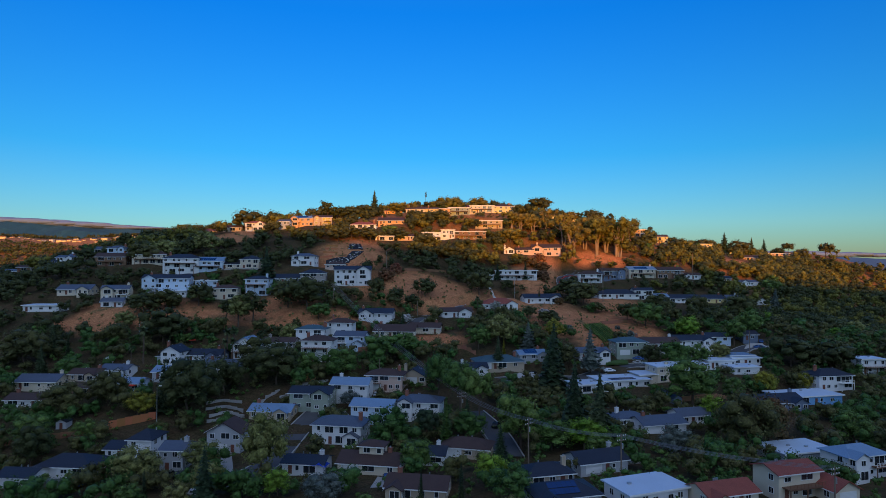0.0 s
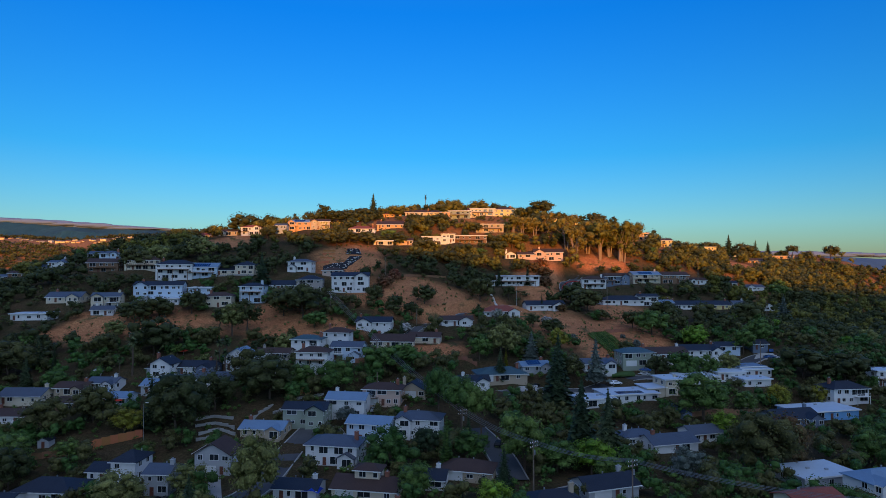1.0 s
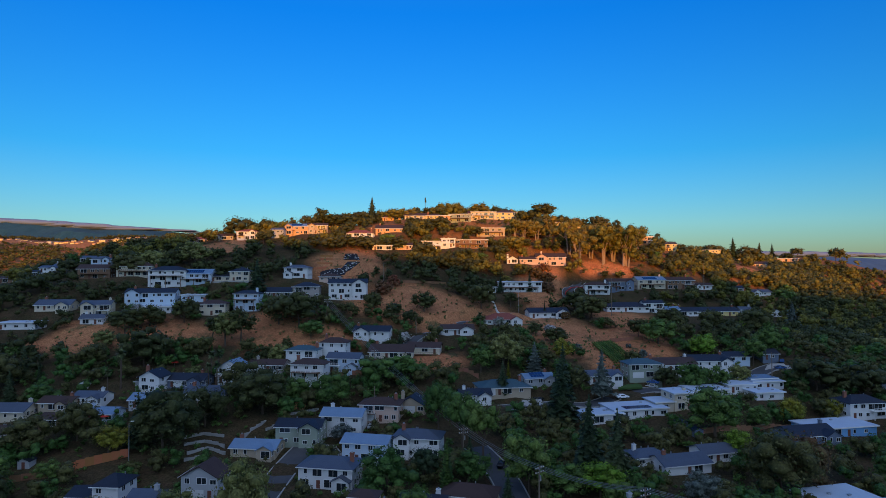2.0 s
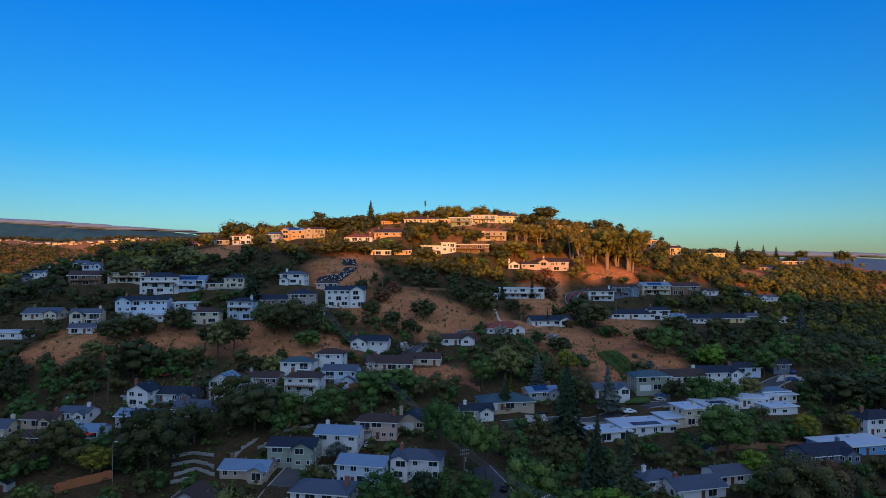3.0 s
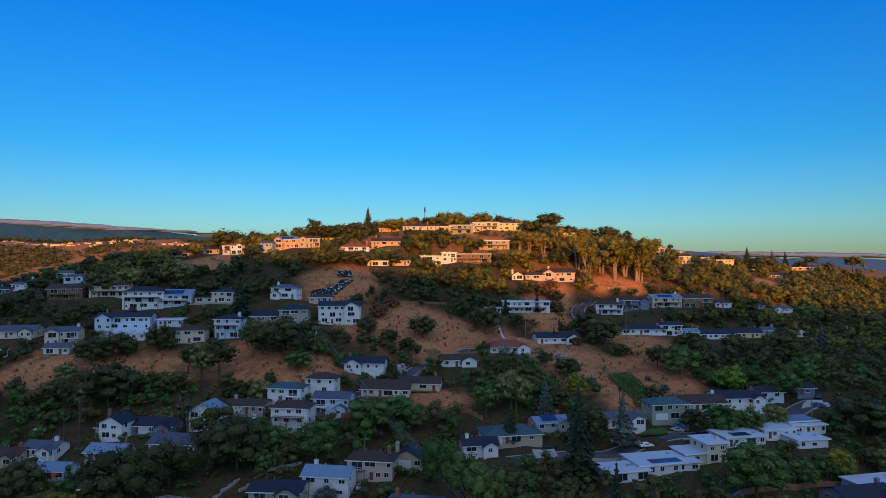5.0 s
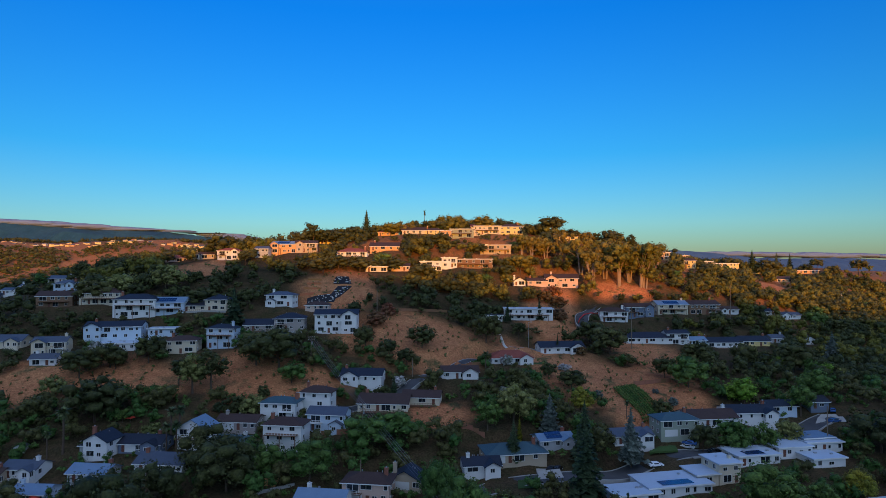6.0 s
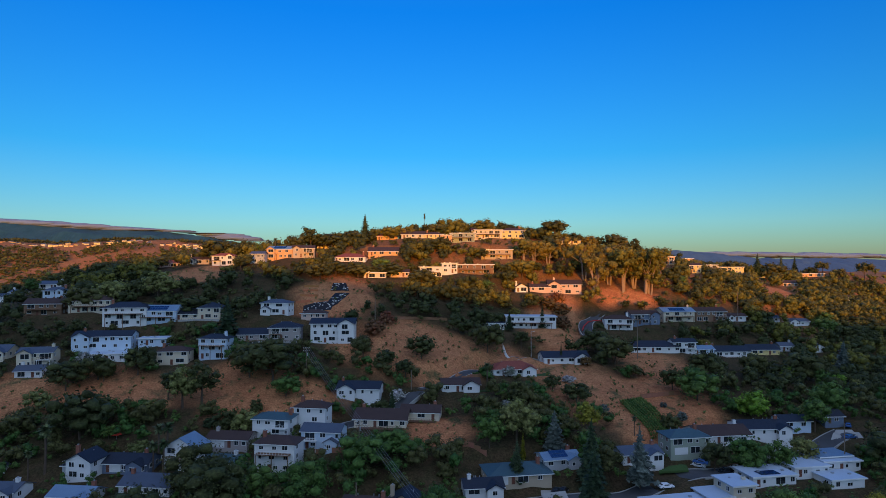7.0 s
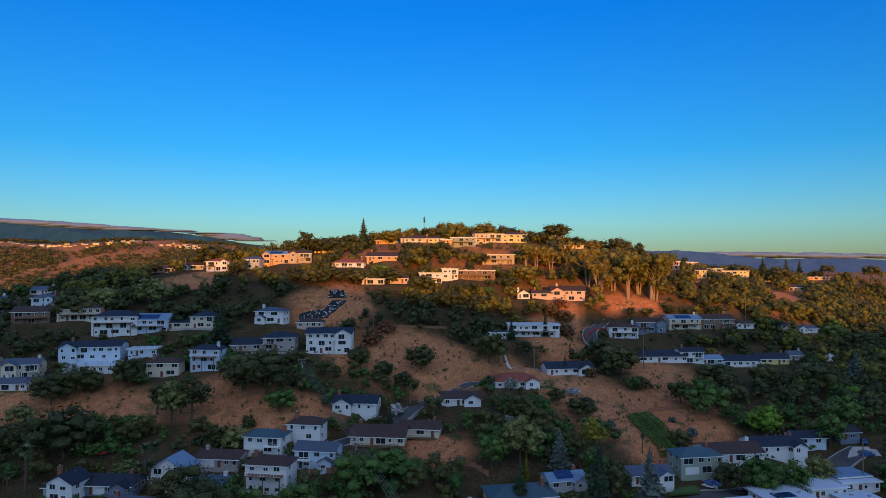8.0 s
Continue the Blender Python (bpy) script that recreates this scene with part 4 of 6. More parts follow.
def trunk_mesh(rng, top, r, limbs):
    """A tapered trunk in three bends, with limbs."""
    bm = bmesh.new()
    p, rad = Vector((0, 0, -1.0)), r
    for i in range(3):
        q = Vector((rng.uniform(-0.04, 0.04) * top, rng.uniform(-0.04, 0.04) * top, top * (i + 1) / 3))
        tube(bm, p, q, rad, rad * 0.75, 6)
        p, rad = q, rad * 0.75
    for b in limbs:
        tube(bm, (0, 0, top * rng.uniform(0.45, 0.85)), (b[0] * 0.85, b[1] * 0.85, b[2]), r * 0.42, r * 0.12, 5)
    me = bpy.data.meshes.new("trunk")
    bm.to_mesh(me)
    bm.free()
    return me


def broad_tree(seed, spread=0.5, low=0.22, count=700, size=0.055, tall=1.0):
    """Meshes of a broad-leaved tree one metre high: trunk, crown of overlapping clumps."""
    rng = random.Random(seed)
    mid, half = (low + 0.98) / 2 * tall, (0.98 - low) / 2 * tall
    lean = (rng.uniform(-0.06, 0.06), rng.uniform(-0.06, 0.06))
    blobs = []
    for i in range(17):
        a, e = 2.4 * i + rng.uniform(-0.5, 0.5), math.asin(max(-0.8, min(1, -0.7 + 1.65 * i / 16)))
        k = rng.uniform(0.5, 0.82)
        rr = spread * rng.uniform(0.27, 0.44)
        blobs.append((lean[0] + math.cos(a) * math.cos(e) * spread * k, lean[1] + math.sin(a) * math.cos(e) * spread * k, mid + math.sin(e) * half * min(0.78, k), rr, min(rr, half * 0.6) * rng.uniform(0.75, 0.95)))
    blobs.append((lean[0], lean[1], mid, spread * 0.55, half * 0.6))
    v, f, k = foliage(seed, blobs, count // 18, size)
    return trunk_mesh(rng, max(0.3, mid), 0.028, blobs[:5]), mesh_from("crown", v, f, k)


def conifer(seed, spread=0.2, tiers=16, droop=0.25, ragged=0.3):
    rng = random.Random(seed)
    verts, faces = [], []
    for t in range(tiers):
        k = t / (tiers - 1)
        z0 = 0.1 + 0.88 * k
        reach = spread * (1 - k) ** 0.85 + 0.012
        arms = max(5, int(11 * (1 - k) + 4))
        for a in range(arms):
            ang = 6.28 * a / arms + rng.uniform(-0.3, 0.3)
            rr = reach * rng.uniform(1 - ragged, 1.1)
            ca, sa = math.cos(ang), math.sin(ang)
            for s in range(5):
                q = (s + rng.uniform(0.2, 0.9)) / 5
                c = Vector((ca * rr * q, sa * rr * q, z0 - droop * rr * q * q + rng.uniform(-0.008, 0.012)))
                side = Vector((-sa, ca, 0))
                out = Vector((ca, sa, -droop))
                w, ln = reach * 0.17 + 0.008, rr * 0.17 + 0.006
                up = Vector((0, 0, rng.uniform(-0.6, 0.9) * w))
                n = len(verts)
                verts += [c - out * ln, c - side * w + up, c + out * ln, c + side * w - up]
                faces.append((n, n + 1, n + 2, n + 3))
    g = random.Random(seed + 70)
    for t in range(9):
        za, zb, ra = 0.1 + 0.095 * t, 0.1 + 0.095 * t + 0.15, spread * 0.72 * (1 - t / 9.5)
        ring = [(ra * g.uniform(0.75, 1.2), 0.7 * k + g.uniform(-0.2, 0.2)) for k in range(9)]
        n = len(verts)
        verts += [Vector((r * math.cos(a), r * math.sin(a), za - 0.04 * g.random())) for r, a in ring] + [Vector((0, 0, zb)), Vector((0, 0, zb))]
        faces += [(n + k, n + (k + 1) % 9, n + 9, n + 10) for k in range(9)]
    bm = bmesh.new()
    tube(bm, (0, 0, -0.06), (0, 0, 0.5), 0.017, 0.011, 6)
    tube(bm, (0, 0, 0.5), (0, 0, 0.98), 0.011, 0.002, 6)
    me = bpy.data.meshes.new("trunk")
    bm.to_mesh(me)
    bm.free()
    return me, mesh_from("crown", verts, faces)


def euc_tree(seed):
    rng = random.Random(seed)
    blobs, bm = [], bmesh.new()
    for s in range(3):
        a = rng.uniform(0, 6.28)
        top = Vector((0.16 * math.cos(a), 0.16 * math.sin(a), rng.uniform(0.7, 0.85)))
        mid = top * 0.5 + Vector((rng.uniform(-0.03, 0.03), rng.uniform(-0.03, 0.03), 0))
        tube(bm, (0.03 * math.cos(a), 0.03 * math.sin(a), -0.05), mid, 0.022, 0.016, 6)
        tube(bm, mid, top, 0.016, 0.006, 6)
        for k in range(6):
            b = top + Vector((rng.gauss(0, 0.13), rng.gauss(0, 0.13), rng.uniform(-0.48, 0.08)))
            rr = rng.uniform(0.1, 0.16)
            blobs.append((b.x, b.y, b.z, rr, rr * 0.9))
            tube(bm, mid, (b.x, b.y, b.z), 0.008, 0.003, 4)
    me = bpy.data.meshes.new("trunk")
    bm.to_mesh(me)
    bm.free()
    v, f, k = foliage(seed + 300, blobs, 46, 0.026)
    return me, mesh_from("crown", v, f, k)


def palm_tree(seed):
    rng = random.Random(seed)
    bm = bmesh.new()
    tube(bm, (0, 0, -0.06), (0.01, 0, 0.45), 0.026, 0.02, 7)
    tube(bm, (0.01, 0, 0.45), (0, 0, 0.84), 0.02, 0.022, 7)
    me = bpy.data.meshes.new("trunk")
    bm.to_mesh(me)
    bm.free()
    verts, faces = [], []
    for i in range(46):
        a, e = rng.uniform(0, 6.28), rng.uniform(-0.9, 1.2)
        L = rng.uniform(0.13, 0.2)
        prev = Vector((0, 0, 0.85))
        d = Vector((math.cos(a) * math.cos(e), math.sin(a) * math.cos(e), math.sin(e)))
        side = Vector((-math.sin(a), math.cos(a), 0))
        for k in range(3):
            nxt = prev + d * L / 3
            d = (d + Vector((0, 0, -0.35))).normalized()
            w0, w1 = (0.02, 0.034, 0.026)[k], (0.034, 0.026, 0.004)[k]
            n = len(verts)
            verts += [prev - side * w0, prev + side * w0, nxt + side * w1, nxt - side * w1]
            faces.append((n, n + 1, n + 2, n + 3))
            prev = nxt
    return me, mesh_from("crown", verts, faces)


TREES = {
    "oak": ([broad_tree(s, 0.56, 0.08, 700, 0.038) for s in range(5)], "spreading dark green oak", "oak tree"),
    "round": ([broad_tree(s + 20, 0.48, 0.1, 700, 0.036) for s in range(4)], "round leafy green tree", "tree"),
    "tall": ([broad_tree(s + 40, 0.33, 0.16, 700, 0.03) for s in range(4)], "tall slender leafy tree", "tree"),
    "fir": ([conifer(s, 0.22, 17) for s in range(3)], "tall dark green conifer", "conifer"),
    "cedar": ([conifer(s + 9, 0.3, 13, droop=0.1, ragged=0.55) for s in range(2)], "broad dark green cedar", "conifer"),
    "cypress": ([conifer(s + 5, 0.085, 18, droop=-0.8) for s in range(2)], "narrow upright dark green cypress", "cypress"),
    "euc": ([euc_tree(s) for s in range(4)], "tall eucalyptus with pale bare trunks", "eucalyptus"),
    "palm": ([palm_tree(s) for s in range(2)], "tall palm with a shaggy round head", "palm tree"),
    "shrub": ([broad_tree(s + 60, 0.62, -0.15, 400, 0.06) for s in range(4)], "low rounded shrub on dry slope", "shrub"),
    "umbrella": ([broad_tree(s + 80, 0.5, 0.5, 640, 0.03) for s in range(3)], "flat-topped pine with an open crown", "pine tree"),
}
FINE = {
    "oak": [broad_tree(s + 100, 0.54, 0.08, 2000, 0.023) for s in range(3)],
    "round": [broad_tree(s + 120, 0.46, 0.1, 2000, 0.021) for s in range(4)],
    "tall": [broad_tree(s + 140, 0.35, 0.14, 2000, 0.019) for s in range(3)],
    "umbrella": [broad_tree(s + 180, 0.46, 0.42, 2000, 0.02) for s in range(3)],
}
LEAF_WORD = {"oak": "", "green": "", "lime": " with bright lime leaves", "olive": " with grey-olive leaves", "gold": " with yellowing leaves", "conifer": "", "euc": "", "silver": " with silvery leaves", "rust": " with rusty brown leaves", "palm": "", "bloom": " with pale blossom"}
TREE_MADE, TREE_SPOTS = {}, []


def tree(kind, x, y, h, leaf=None, wide=1.0, z=None):
    """Stands one tree of a kind on the ground, h metres high."""
    rng = random.Random(int(x * 31 + y * 17 + h * 7))
    forms, words, cat = TREES[kind]
    leaf = leaf or {"oak": "oak", "round": "green", "tall": "green", "fir": "conifer", "cedar": "conifer", "cypress": "conifer", "euc": "euc", "palm": "palm", "shrub": "oak", "umbrella": "oak"}[kind]
    fine = y < 235 and kind in FINE
    forms = FINE[kind] if fine else forms
    i = rng.randrange(len(forms))
    name = cat.replace(" ", "_")
    root = new(name)
    root.matrix_world = pose(x, y, float(height(x, y)) - 0.2 if z is None else z, 0, 0, rng.uniform(0, 360)) @ Matrix.Diagonal((h * wide, h * wide, h, 1))
    tagged(root, words + LEAF_WORD[leaf], cat, "hillside trees" if kind != "shrub" else "slope shrubs")
    for k, nm, m in ((0, "trunk", PALE_BARK if kind == "euc" else BARK), (1, "crown", LEAF[leaf])):
        key = (kind, fine, i, k, m.name)
        if key not in TREE_MADE:
            me = forms[i][k].copy()
            me.materials.clear()
            me.materials.append(m)
            TREE_MADE[key] = me
        share(nm, TREE_MADE[key], None, root)
    TREE_SPOTS.append((x, y, h * wide * 0.4))
    return root



# ---------------- the place itself ----------------
# dry open slopes: middle and half sizes of ovals
BARE = [
    (-9, 320, 27, 24),
    (-138, 283, 26, 13),
    (-60, 277, 23, 13),
    (-1, 258, 11, 10),
    (58, 297, 20, 25),
    (96, 330, 16, 18),
    (87, 292, 17, 22),
    (-53, 361, 20, 21),
    (55, 361, 14, 23),
    (103, 407, 20, 8),
    (-132, 383, 19, 14),
    (-33, 319, 14, 18),
    (37, 321, 15, 15),
    (64, 386, 9, 15),
    (246, 505, 19, 26),
    (-75, 292, 12, 14),
    (74, 277, 12, 15),
    (66, 267, 8, 11),
    (-112, 278, 20, 11),
    (-155, 272, 16, 9),
    (-86, 284, 16, 12),
]
# streets, terraces and fenced yards kept open to the camera's view: middle and half sizes
YARDS = [
    (-112, 179, 14, 6),
    (-96, 187, 9, 6),
    (-69, 196, 9, 10),
    (-58, 206, 6, 7),
    (-66, 153, 7, 5),
    (-46, 165, 5, 12),
    (-34, 196, 7, 6),
    (-13, 146, 6, 5),
    (15, 178, 6, 12),
    (36, 156, 9, 5),
    (98, 213, 14, 5),
    (105, 257, 18, 6),
    (45, 228, 18, 5),
]
ground = build_ground()
for pts, wid in ROADS:
    build_road(pts, wid)
for p in PLOTS:
    build_house(*p)

# ---------------- trees that stand out ----------------
tree("fir", -49.6, 446.0, 113.0 - float(height(-49.6, 446.0)), "conifer", 1.15)
tree("tall", -81.7, 434.5, 16.3, 'oak', 1.1)
tree("umbrella", 76.6, 475.7, 16.8, 'oak', 1.2)
tree("umbrella", 73.5, 487.7, 10.9, 'oak', 1.3)
tree("oak", -130.5, 416.7, 14.8, 'oak', 1.4)
tree("oak", -116.4, 420.2, 11.8)
tree("tall", -110.5, 421.6, 9.6)
tree("oak", -90.7, 429.5, 11.6)
tree("oak", 28.8, 489.1, 11.1, 'euc', 1.6)
tree("oak", 40.6, 489.6, 9.1)
tree("cedar", 269.1, 580.9, 21.2)
tree("umbrella", 385.4, 678.5, 15.1)
tree("umbrella", 420.6, 667.6, 19.8)
tree("fir", 357.9, 704.8, 20.2)
tree("fir", 374.9, 709.8, 17.5)
tree("oak", 391.1, 661.6, 13.5)
tree("palm", -100.5, 424.0, 11.8)
tree("palm", -13.2, 486.8, 117.0 - float(height(-13.2, 486.8)), 'oak', 0.45)
tree("oak", -35.5, 462.8, 10.0, 'euc', 1.4)
tree("oak", -25.1, 469.2, 9.0, 'euc', 1.4)
tree("oak", -3.4, 480.2, 8.5, 'euc', 1.5)
tree("oak", 10.1, 485.1, 8.1, 'oak', 1.5)
tree("oak", -66.8, 442.4, 10.8, 'oak', 1.5)
tree("oak", -59.3, 447.9, 10.8, 'oak', 1.4)
tree("oak", -74.3, 438.5, 10.7, 'oak', 1.4)
tree("oak", 90.9, 483.7, 9.2, 'oak', 1.5)
tree("oak", 101.5, 480.7, 8.4, 'euc', 1.5)
tree("umbrella", 119.1, 476.2, 12.0, 'oak', 1.3)
tree("tall", 129.9, 473.8, 13.5, 'oak', 1.1)
tree("oak", 145.7, 472.3, 11.2, 'euc', 1.4)
tree("oak", 254.5, 587.0, 12.0, 'oak', 1.4)
tree("oak", 281.5, 581.0, 16.1, 'oak', 1.4)
tree("oak", 376.9, 685.9, 10.2, 'oak', 1.4)
tree("oak", -165.2, 411.9, 8.3, 'oak', 1.5)
tree("oak", -180.0, 411.0, 6.7, 'oak', 1.5)
tree("fir", -186.8, 378.7, 12.6)
tree("oak", -152.3, 413.3, 7.4, 'oak', 1.5)
tree("euc", 86.8, 404.3, 23.4)
tree("euc", 103.8, 410.8, 27.1)
tree("euc", 117.0, 412.3, 27.2)
tree("euc", 120.0, 411.8, 25.5)
tree("euc", 111.7, 415.8, 24.2)
tree("euc", 97.5, 416.7, 25.9)
tree("euc", 83.6, 419.6, 22.9)
tree("euc", 55.7, 428.9, 16.8)
tree("euc", 63.8, 427.5, 18.4)
tree("euc", 73.2, 432.9, 18.7)
tree("euc", 48.9, 428.9, 16.1)
tree("euc", 135.2, 435.7, 18.8)
tree("umbrella", 118.3, 481.8, 13.3)
tree("umbrella", 79.0, 491.6, 15.1, 'oak', 1.2)
tree("oak", -1.4, 434.1, 8.9, 'oak', 1.5)
tree("oak", -8.1, 429.7, 8.1, 'oak', 1.5)
tree("oak", -16.3, 425.2, 8.0, 'oak', 1.4)
tree("oak", -28.2, 390.4, 9.0, 'oak', 1.5)
tree("oak", -37.5, 393.3, 7.9, 'oak', 1.5)
tree("oak", -45.4, 385.3, 10.0, 'oak', 1.4)
tree("oak", -64.2, 376.4, 9.8, 'oak', 1.4)
tree("oak", -56.8, 382.8, 8.8, 'oak', 1.4)
tree("oak", -11.4, 383.5, 10.0, 'oak', 1.5)
tree("oak", 22.2, 430.3, 7.4, 'oak', 1.5)
tree("oak", -8.6, 311.0, 10.4, 'oak', 1.1)
tree("oak", -22.8, 301.5, 7.4, 'oak', 1.0)
tree("oak", -32.5, 307.5, 9.8, 'oak', 1.0)
tree("oak", -14.3, 295.1, 7.2, 'oak', 1.1)
tree("oak", 19.6, 326.5, 13.0, 'oak', 1.0)
tree("oak", -63.9, 288.0, 16.8, 'oak', 1.3)
tree("oak", -73.3, 291.5, 14.5, 'oak', 1.2)
tree("tall", -89.9, 270.6, 15.8, 'olive', 1.1)
tree("tall", -84.1, 272.6, 16.0, 'oak', 1.2)
tree("tall", -97.1, 276.0, 11.6, 'oak', 1.3)
tree("oak", -115.8, 291.4, 11.6, 'oak', 1.1)
tree("oak", -129.6, 288.4, 10.2, 'oak', 1.2)
tree("oak", -137.7, 281.9, 11.5, 'oak', 1.3)
tree("oak", -114.0, 256.1, 11.2, 'oak', 1.2)
tree("oak", -127.0, 287.4, 8.2)
tree("oak", -56.3, 278.6, 7.8, 'green', 1.3)
tree("shrub", -64.1, 269.6, 4.9, 'oak')
tree("shrub", -72.0, 261.7, 6.8, 'oak')
tree("oak", -139.5, 339.0, 10.1, 'oak', 1.3)
tree("round", -137.0, 351.9, 14.8, 'olive', 1.3)
tree("cedar", -91.5, 318.2, 19.8, 'conifer', 1.0)
tree("oak", -169.3, 346.4, 13.0, 'oak', 1.4)
tree("fir", -17.4, 270.2, 10.3)
tree("oak", -114.9, 343.5, 11.8, 'oak', 1.5)
tree("cypress", 51.6, 324.7, 9.1)
tree("oak", -160.5, 353.9, 16.0, 'olive', 1.2)
tree("umbrella", -207.0, 352.0, 9.0, 'oak', 1.2)
tree("palm", 17.0, 291.2, 10.4)
tree("oak", 76.4, 328.2, 13.5, 'oak', 1.2)
tree("oak", 79.1, 313.8, 5.9, 'oak', 1.3)
tree("oak", 42.2, 293.3, 6.3)
tree("fir", 31.8, 350.0, 9.9)
tree("fir", 49.2, 360.5, 11.4)
tree("palm", -84.1, 236.8, 9.7)
tree("palm", -81.0, 236.8, 10.3)
tree("palm", -119.5, 235.2, 8.7)
tree("round", -93.0, 247.7, 6.3, 'olive', 1.3)
tree("round", -105.8, 252.6, 4.8, 'green', 1.2)
tree("round", 14.8, 250.4, 10.5, 'green', 1.0)
tree("round", 23.7, 253.4, 14.8, 'olive', 1.0)
tree("cedar", 35.6, 252.9, 13.7, 'silver', 1.2)
tree("cypress", 25.1, 248.9, 8.7, 'gold', 1.3)
tree("tall", 48.0, 261.4, 11.8, 'gold', 1.1)
tree("fir", 42.9, 234.5, 18.5)
tree("cedar", 56.8, 234.5, 17.0, 'silver', 0.9)
tree("palm", 64.1, 262.9, 7.6)
tree("oak", 49.4, 283.3, 8.0, 'oak', 1.4)
tree("oak", 97.2, 292.4, 12.5, 'green', 1.2)
tree("oak", 112.7, 320.4, 11.7, 'oak', 1.3)
tree("oak", 91.5, 301.9, 9.5)
tree("round", 113.9, 281.0, 12.2, 'lime', 1.2)
tree("oak", 159.4, 326.0, 14.3, 'oak', 1.2)
tree("round", 145.2, 286.6, 14.2, 'green', 1.1)
tree("round", 103.3, 247.1, 10.3, 'green', 1.0)
tree("round", 114.7, 252.1, 9.2, 'olive', 1.1)
tree("round", 130.3, 272.6, 11.4)
tree("fir", 191.8, 351.1, 18.4, 'silver', 1.4)
tree("fir", 168.5, 345.0, 12.8)
tree("oak", 135.2, 325.4, 11.5)
tree("oak", -13.4, 243.4, 9.8, 'green', 1.3)
tree("oak", -22.4, 237.9, 11.0, 'green', 1.3)
tree("round", -43.8, 149.3, 17.8, 'olive', 0.8)
tree("round", -73.9, 148.3, 10.1, 'olive', 1.3)
tree("round", -61.9, 155.8, 8.9, 'olive', 1.2)
tree("round", -53.6, 140.8, 8.3, 'olive', 1.1)
tree("round", -6.6, 150.7, 9.1, 'green', 1.1)
tree("round", -26.0, 133.2, 7.3, 'silver', 1.5)
tree("round", -37.2, 138.7, 6.9, 'lime', 1.1)
tree("cypress", 4.1, 129.7, 9.5)
tree("cypress", -4.4, 129.2, 8.3)
tree("round", -14.5, 170.7, 11.9, 'green', 1.2)
tree("cypress", 1.2, 167.7, 14.5, 'green', 1.5)
tree("round", 6.8, 173.6, 9.6, 'green', 1.2)
tree("round", 11.3, 140.1, 7.7, 'lime', 1.2)
tree("round", 13.8, 127.6, 9.1, 'green', 1.2)
tree("umbrella", -1.4, 202.1, 18.6, 'green', 0.7)
tree("umbrella", 5.8, 193.6, 17.8, 'green', 0.8)
tree("round", 21.4, 168.6, 15.5, 'green', 1.0)
tree("umbrella", 11.8, 189.1, 15.7, 'green', 0.8)
tree("fir", 38.0, 175.1, 22.6)
tree("fir", 43.3, 168.1, 20.9)
tree("fir", 38.4, 213.0, 21.6, 'conifer', 1.2)
tree("fir", 21.5, 234.4, 13.0)
tree("round", 29.5, 166.1, 8.6, 'green', 1.5)
tree("round", 38.1, 163.6, 9.6, 'lime', 1.4)
tree("round", 41.5, 156.6, 7.2, 'green', 1.3)
tree("round", 60.4, 159.1, 8.8, 'silver', 1.2)
tree("oak", 81.5, 164.5, 16.7, 'oak', 1.0)
tree("oak", 90.7, 170.5, 14.1, 'rust', 1.0)
tree("round", 84.5, 207.0, 15.3, 'green', 1.3)
tree("round", 117.8, 222.9, 9.1, 'gold', 1.1)
tree("round", 135.2, 227.9, 7.2, 'gold', 1.3)
tree("round", 103.4, 216.4, 8.0, 'green', 1.2)
tree("round", 84.9, 192.0, 8.9, 'lime', 1.1)
tree("round", 116.0, 173.0, 10.5, 'green', 1.2)
tree("oak", 153.2, 241.3, 13.4, 'oak', 1.3)
tree("oak", 140.5, 246.3, 13.7, 'oak', 1.3)
tree("round", -29.9, 200.1, 6.6, 'silver', 1.2)
tree("oak", -66.6, 224.1, 14.5, 'oak', 1.2)
tree("oak", -58.5, 217.1, 15.2, 'oak', 1.2)
tree("oak", -79.9, 191.7, 19.4, 'oak', 1.0)
tree("oak", -118.4, 192.8, 11.7, 'oak', 1.2)
tree("fir", -88.7, 195.7, 16.2)
tree("round", -95.1, 192.2, 8.9, 'gold', 1.2)
tree("oak", -109.2, 200.2, 12.2)
tree("oak", -74.3, 208.1, 13.4)
tree("oak", -159.6, 233.2, 15.0, 'oak', 1.2)
tree("fir", -149.4, 228.2, 12.6)
tree("oak", -136.9, 227.6, 8.4, 'green', 1.4)
tree("oak", -114.8, 252.5, 16.3, 'oak', 1.1)
tree("oak", -135.7, 252.5, 9.3)
tree("palm", -115.5, 236.6, 14.4)
tree("palm", -85.1, 242.5, 12.5)
tree("palm", -82.5, 242.5, 13.0)
tree("oak", -37.4, 222.0, 11.1, 'green', 1.3)
tree("oak", -50.2, 224.5, 9.1, 'green', 1.2)
tree("cypress", -145.2, 237.6, 11.0)
tree("round", -117.7, 174.9, 9.6, 'green', 1.4)
tree("round", -103.4, 177.8, 6.5, 'green', 1.3)
tree("round", -89.5, 142.9, 5.2, 'silver', 1.2)
tree("cypress", -67.2, 138.8, 7.6)
tree("cypress", -74.8, 138.8, 6.4)
tree("shrub", 56.1, 368.5, 7.3, 'rust', 1.2)
tree("shrub", 62.8, 380.9, 7.0, 'rust', 1.2)
tree("shrub", 56.2, 384.8, 6.5, 'rust', 1.2)
tree("shrub", 60.8, 364.0, 6.6, 'rust', 1.1)
tree("shrub", 62.1, 392.3, 6.6, 'rust', 1.2)
tree("shrub", -29.8, 328.3, 7.3, 'rust', 1.2)
tree("shrub", -32.7, 313.9, 5.9, 'rust')
tree("shrub", -26.1, 339.3, 6.6, 'rust')
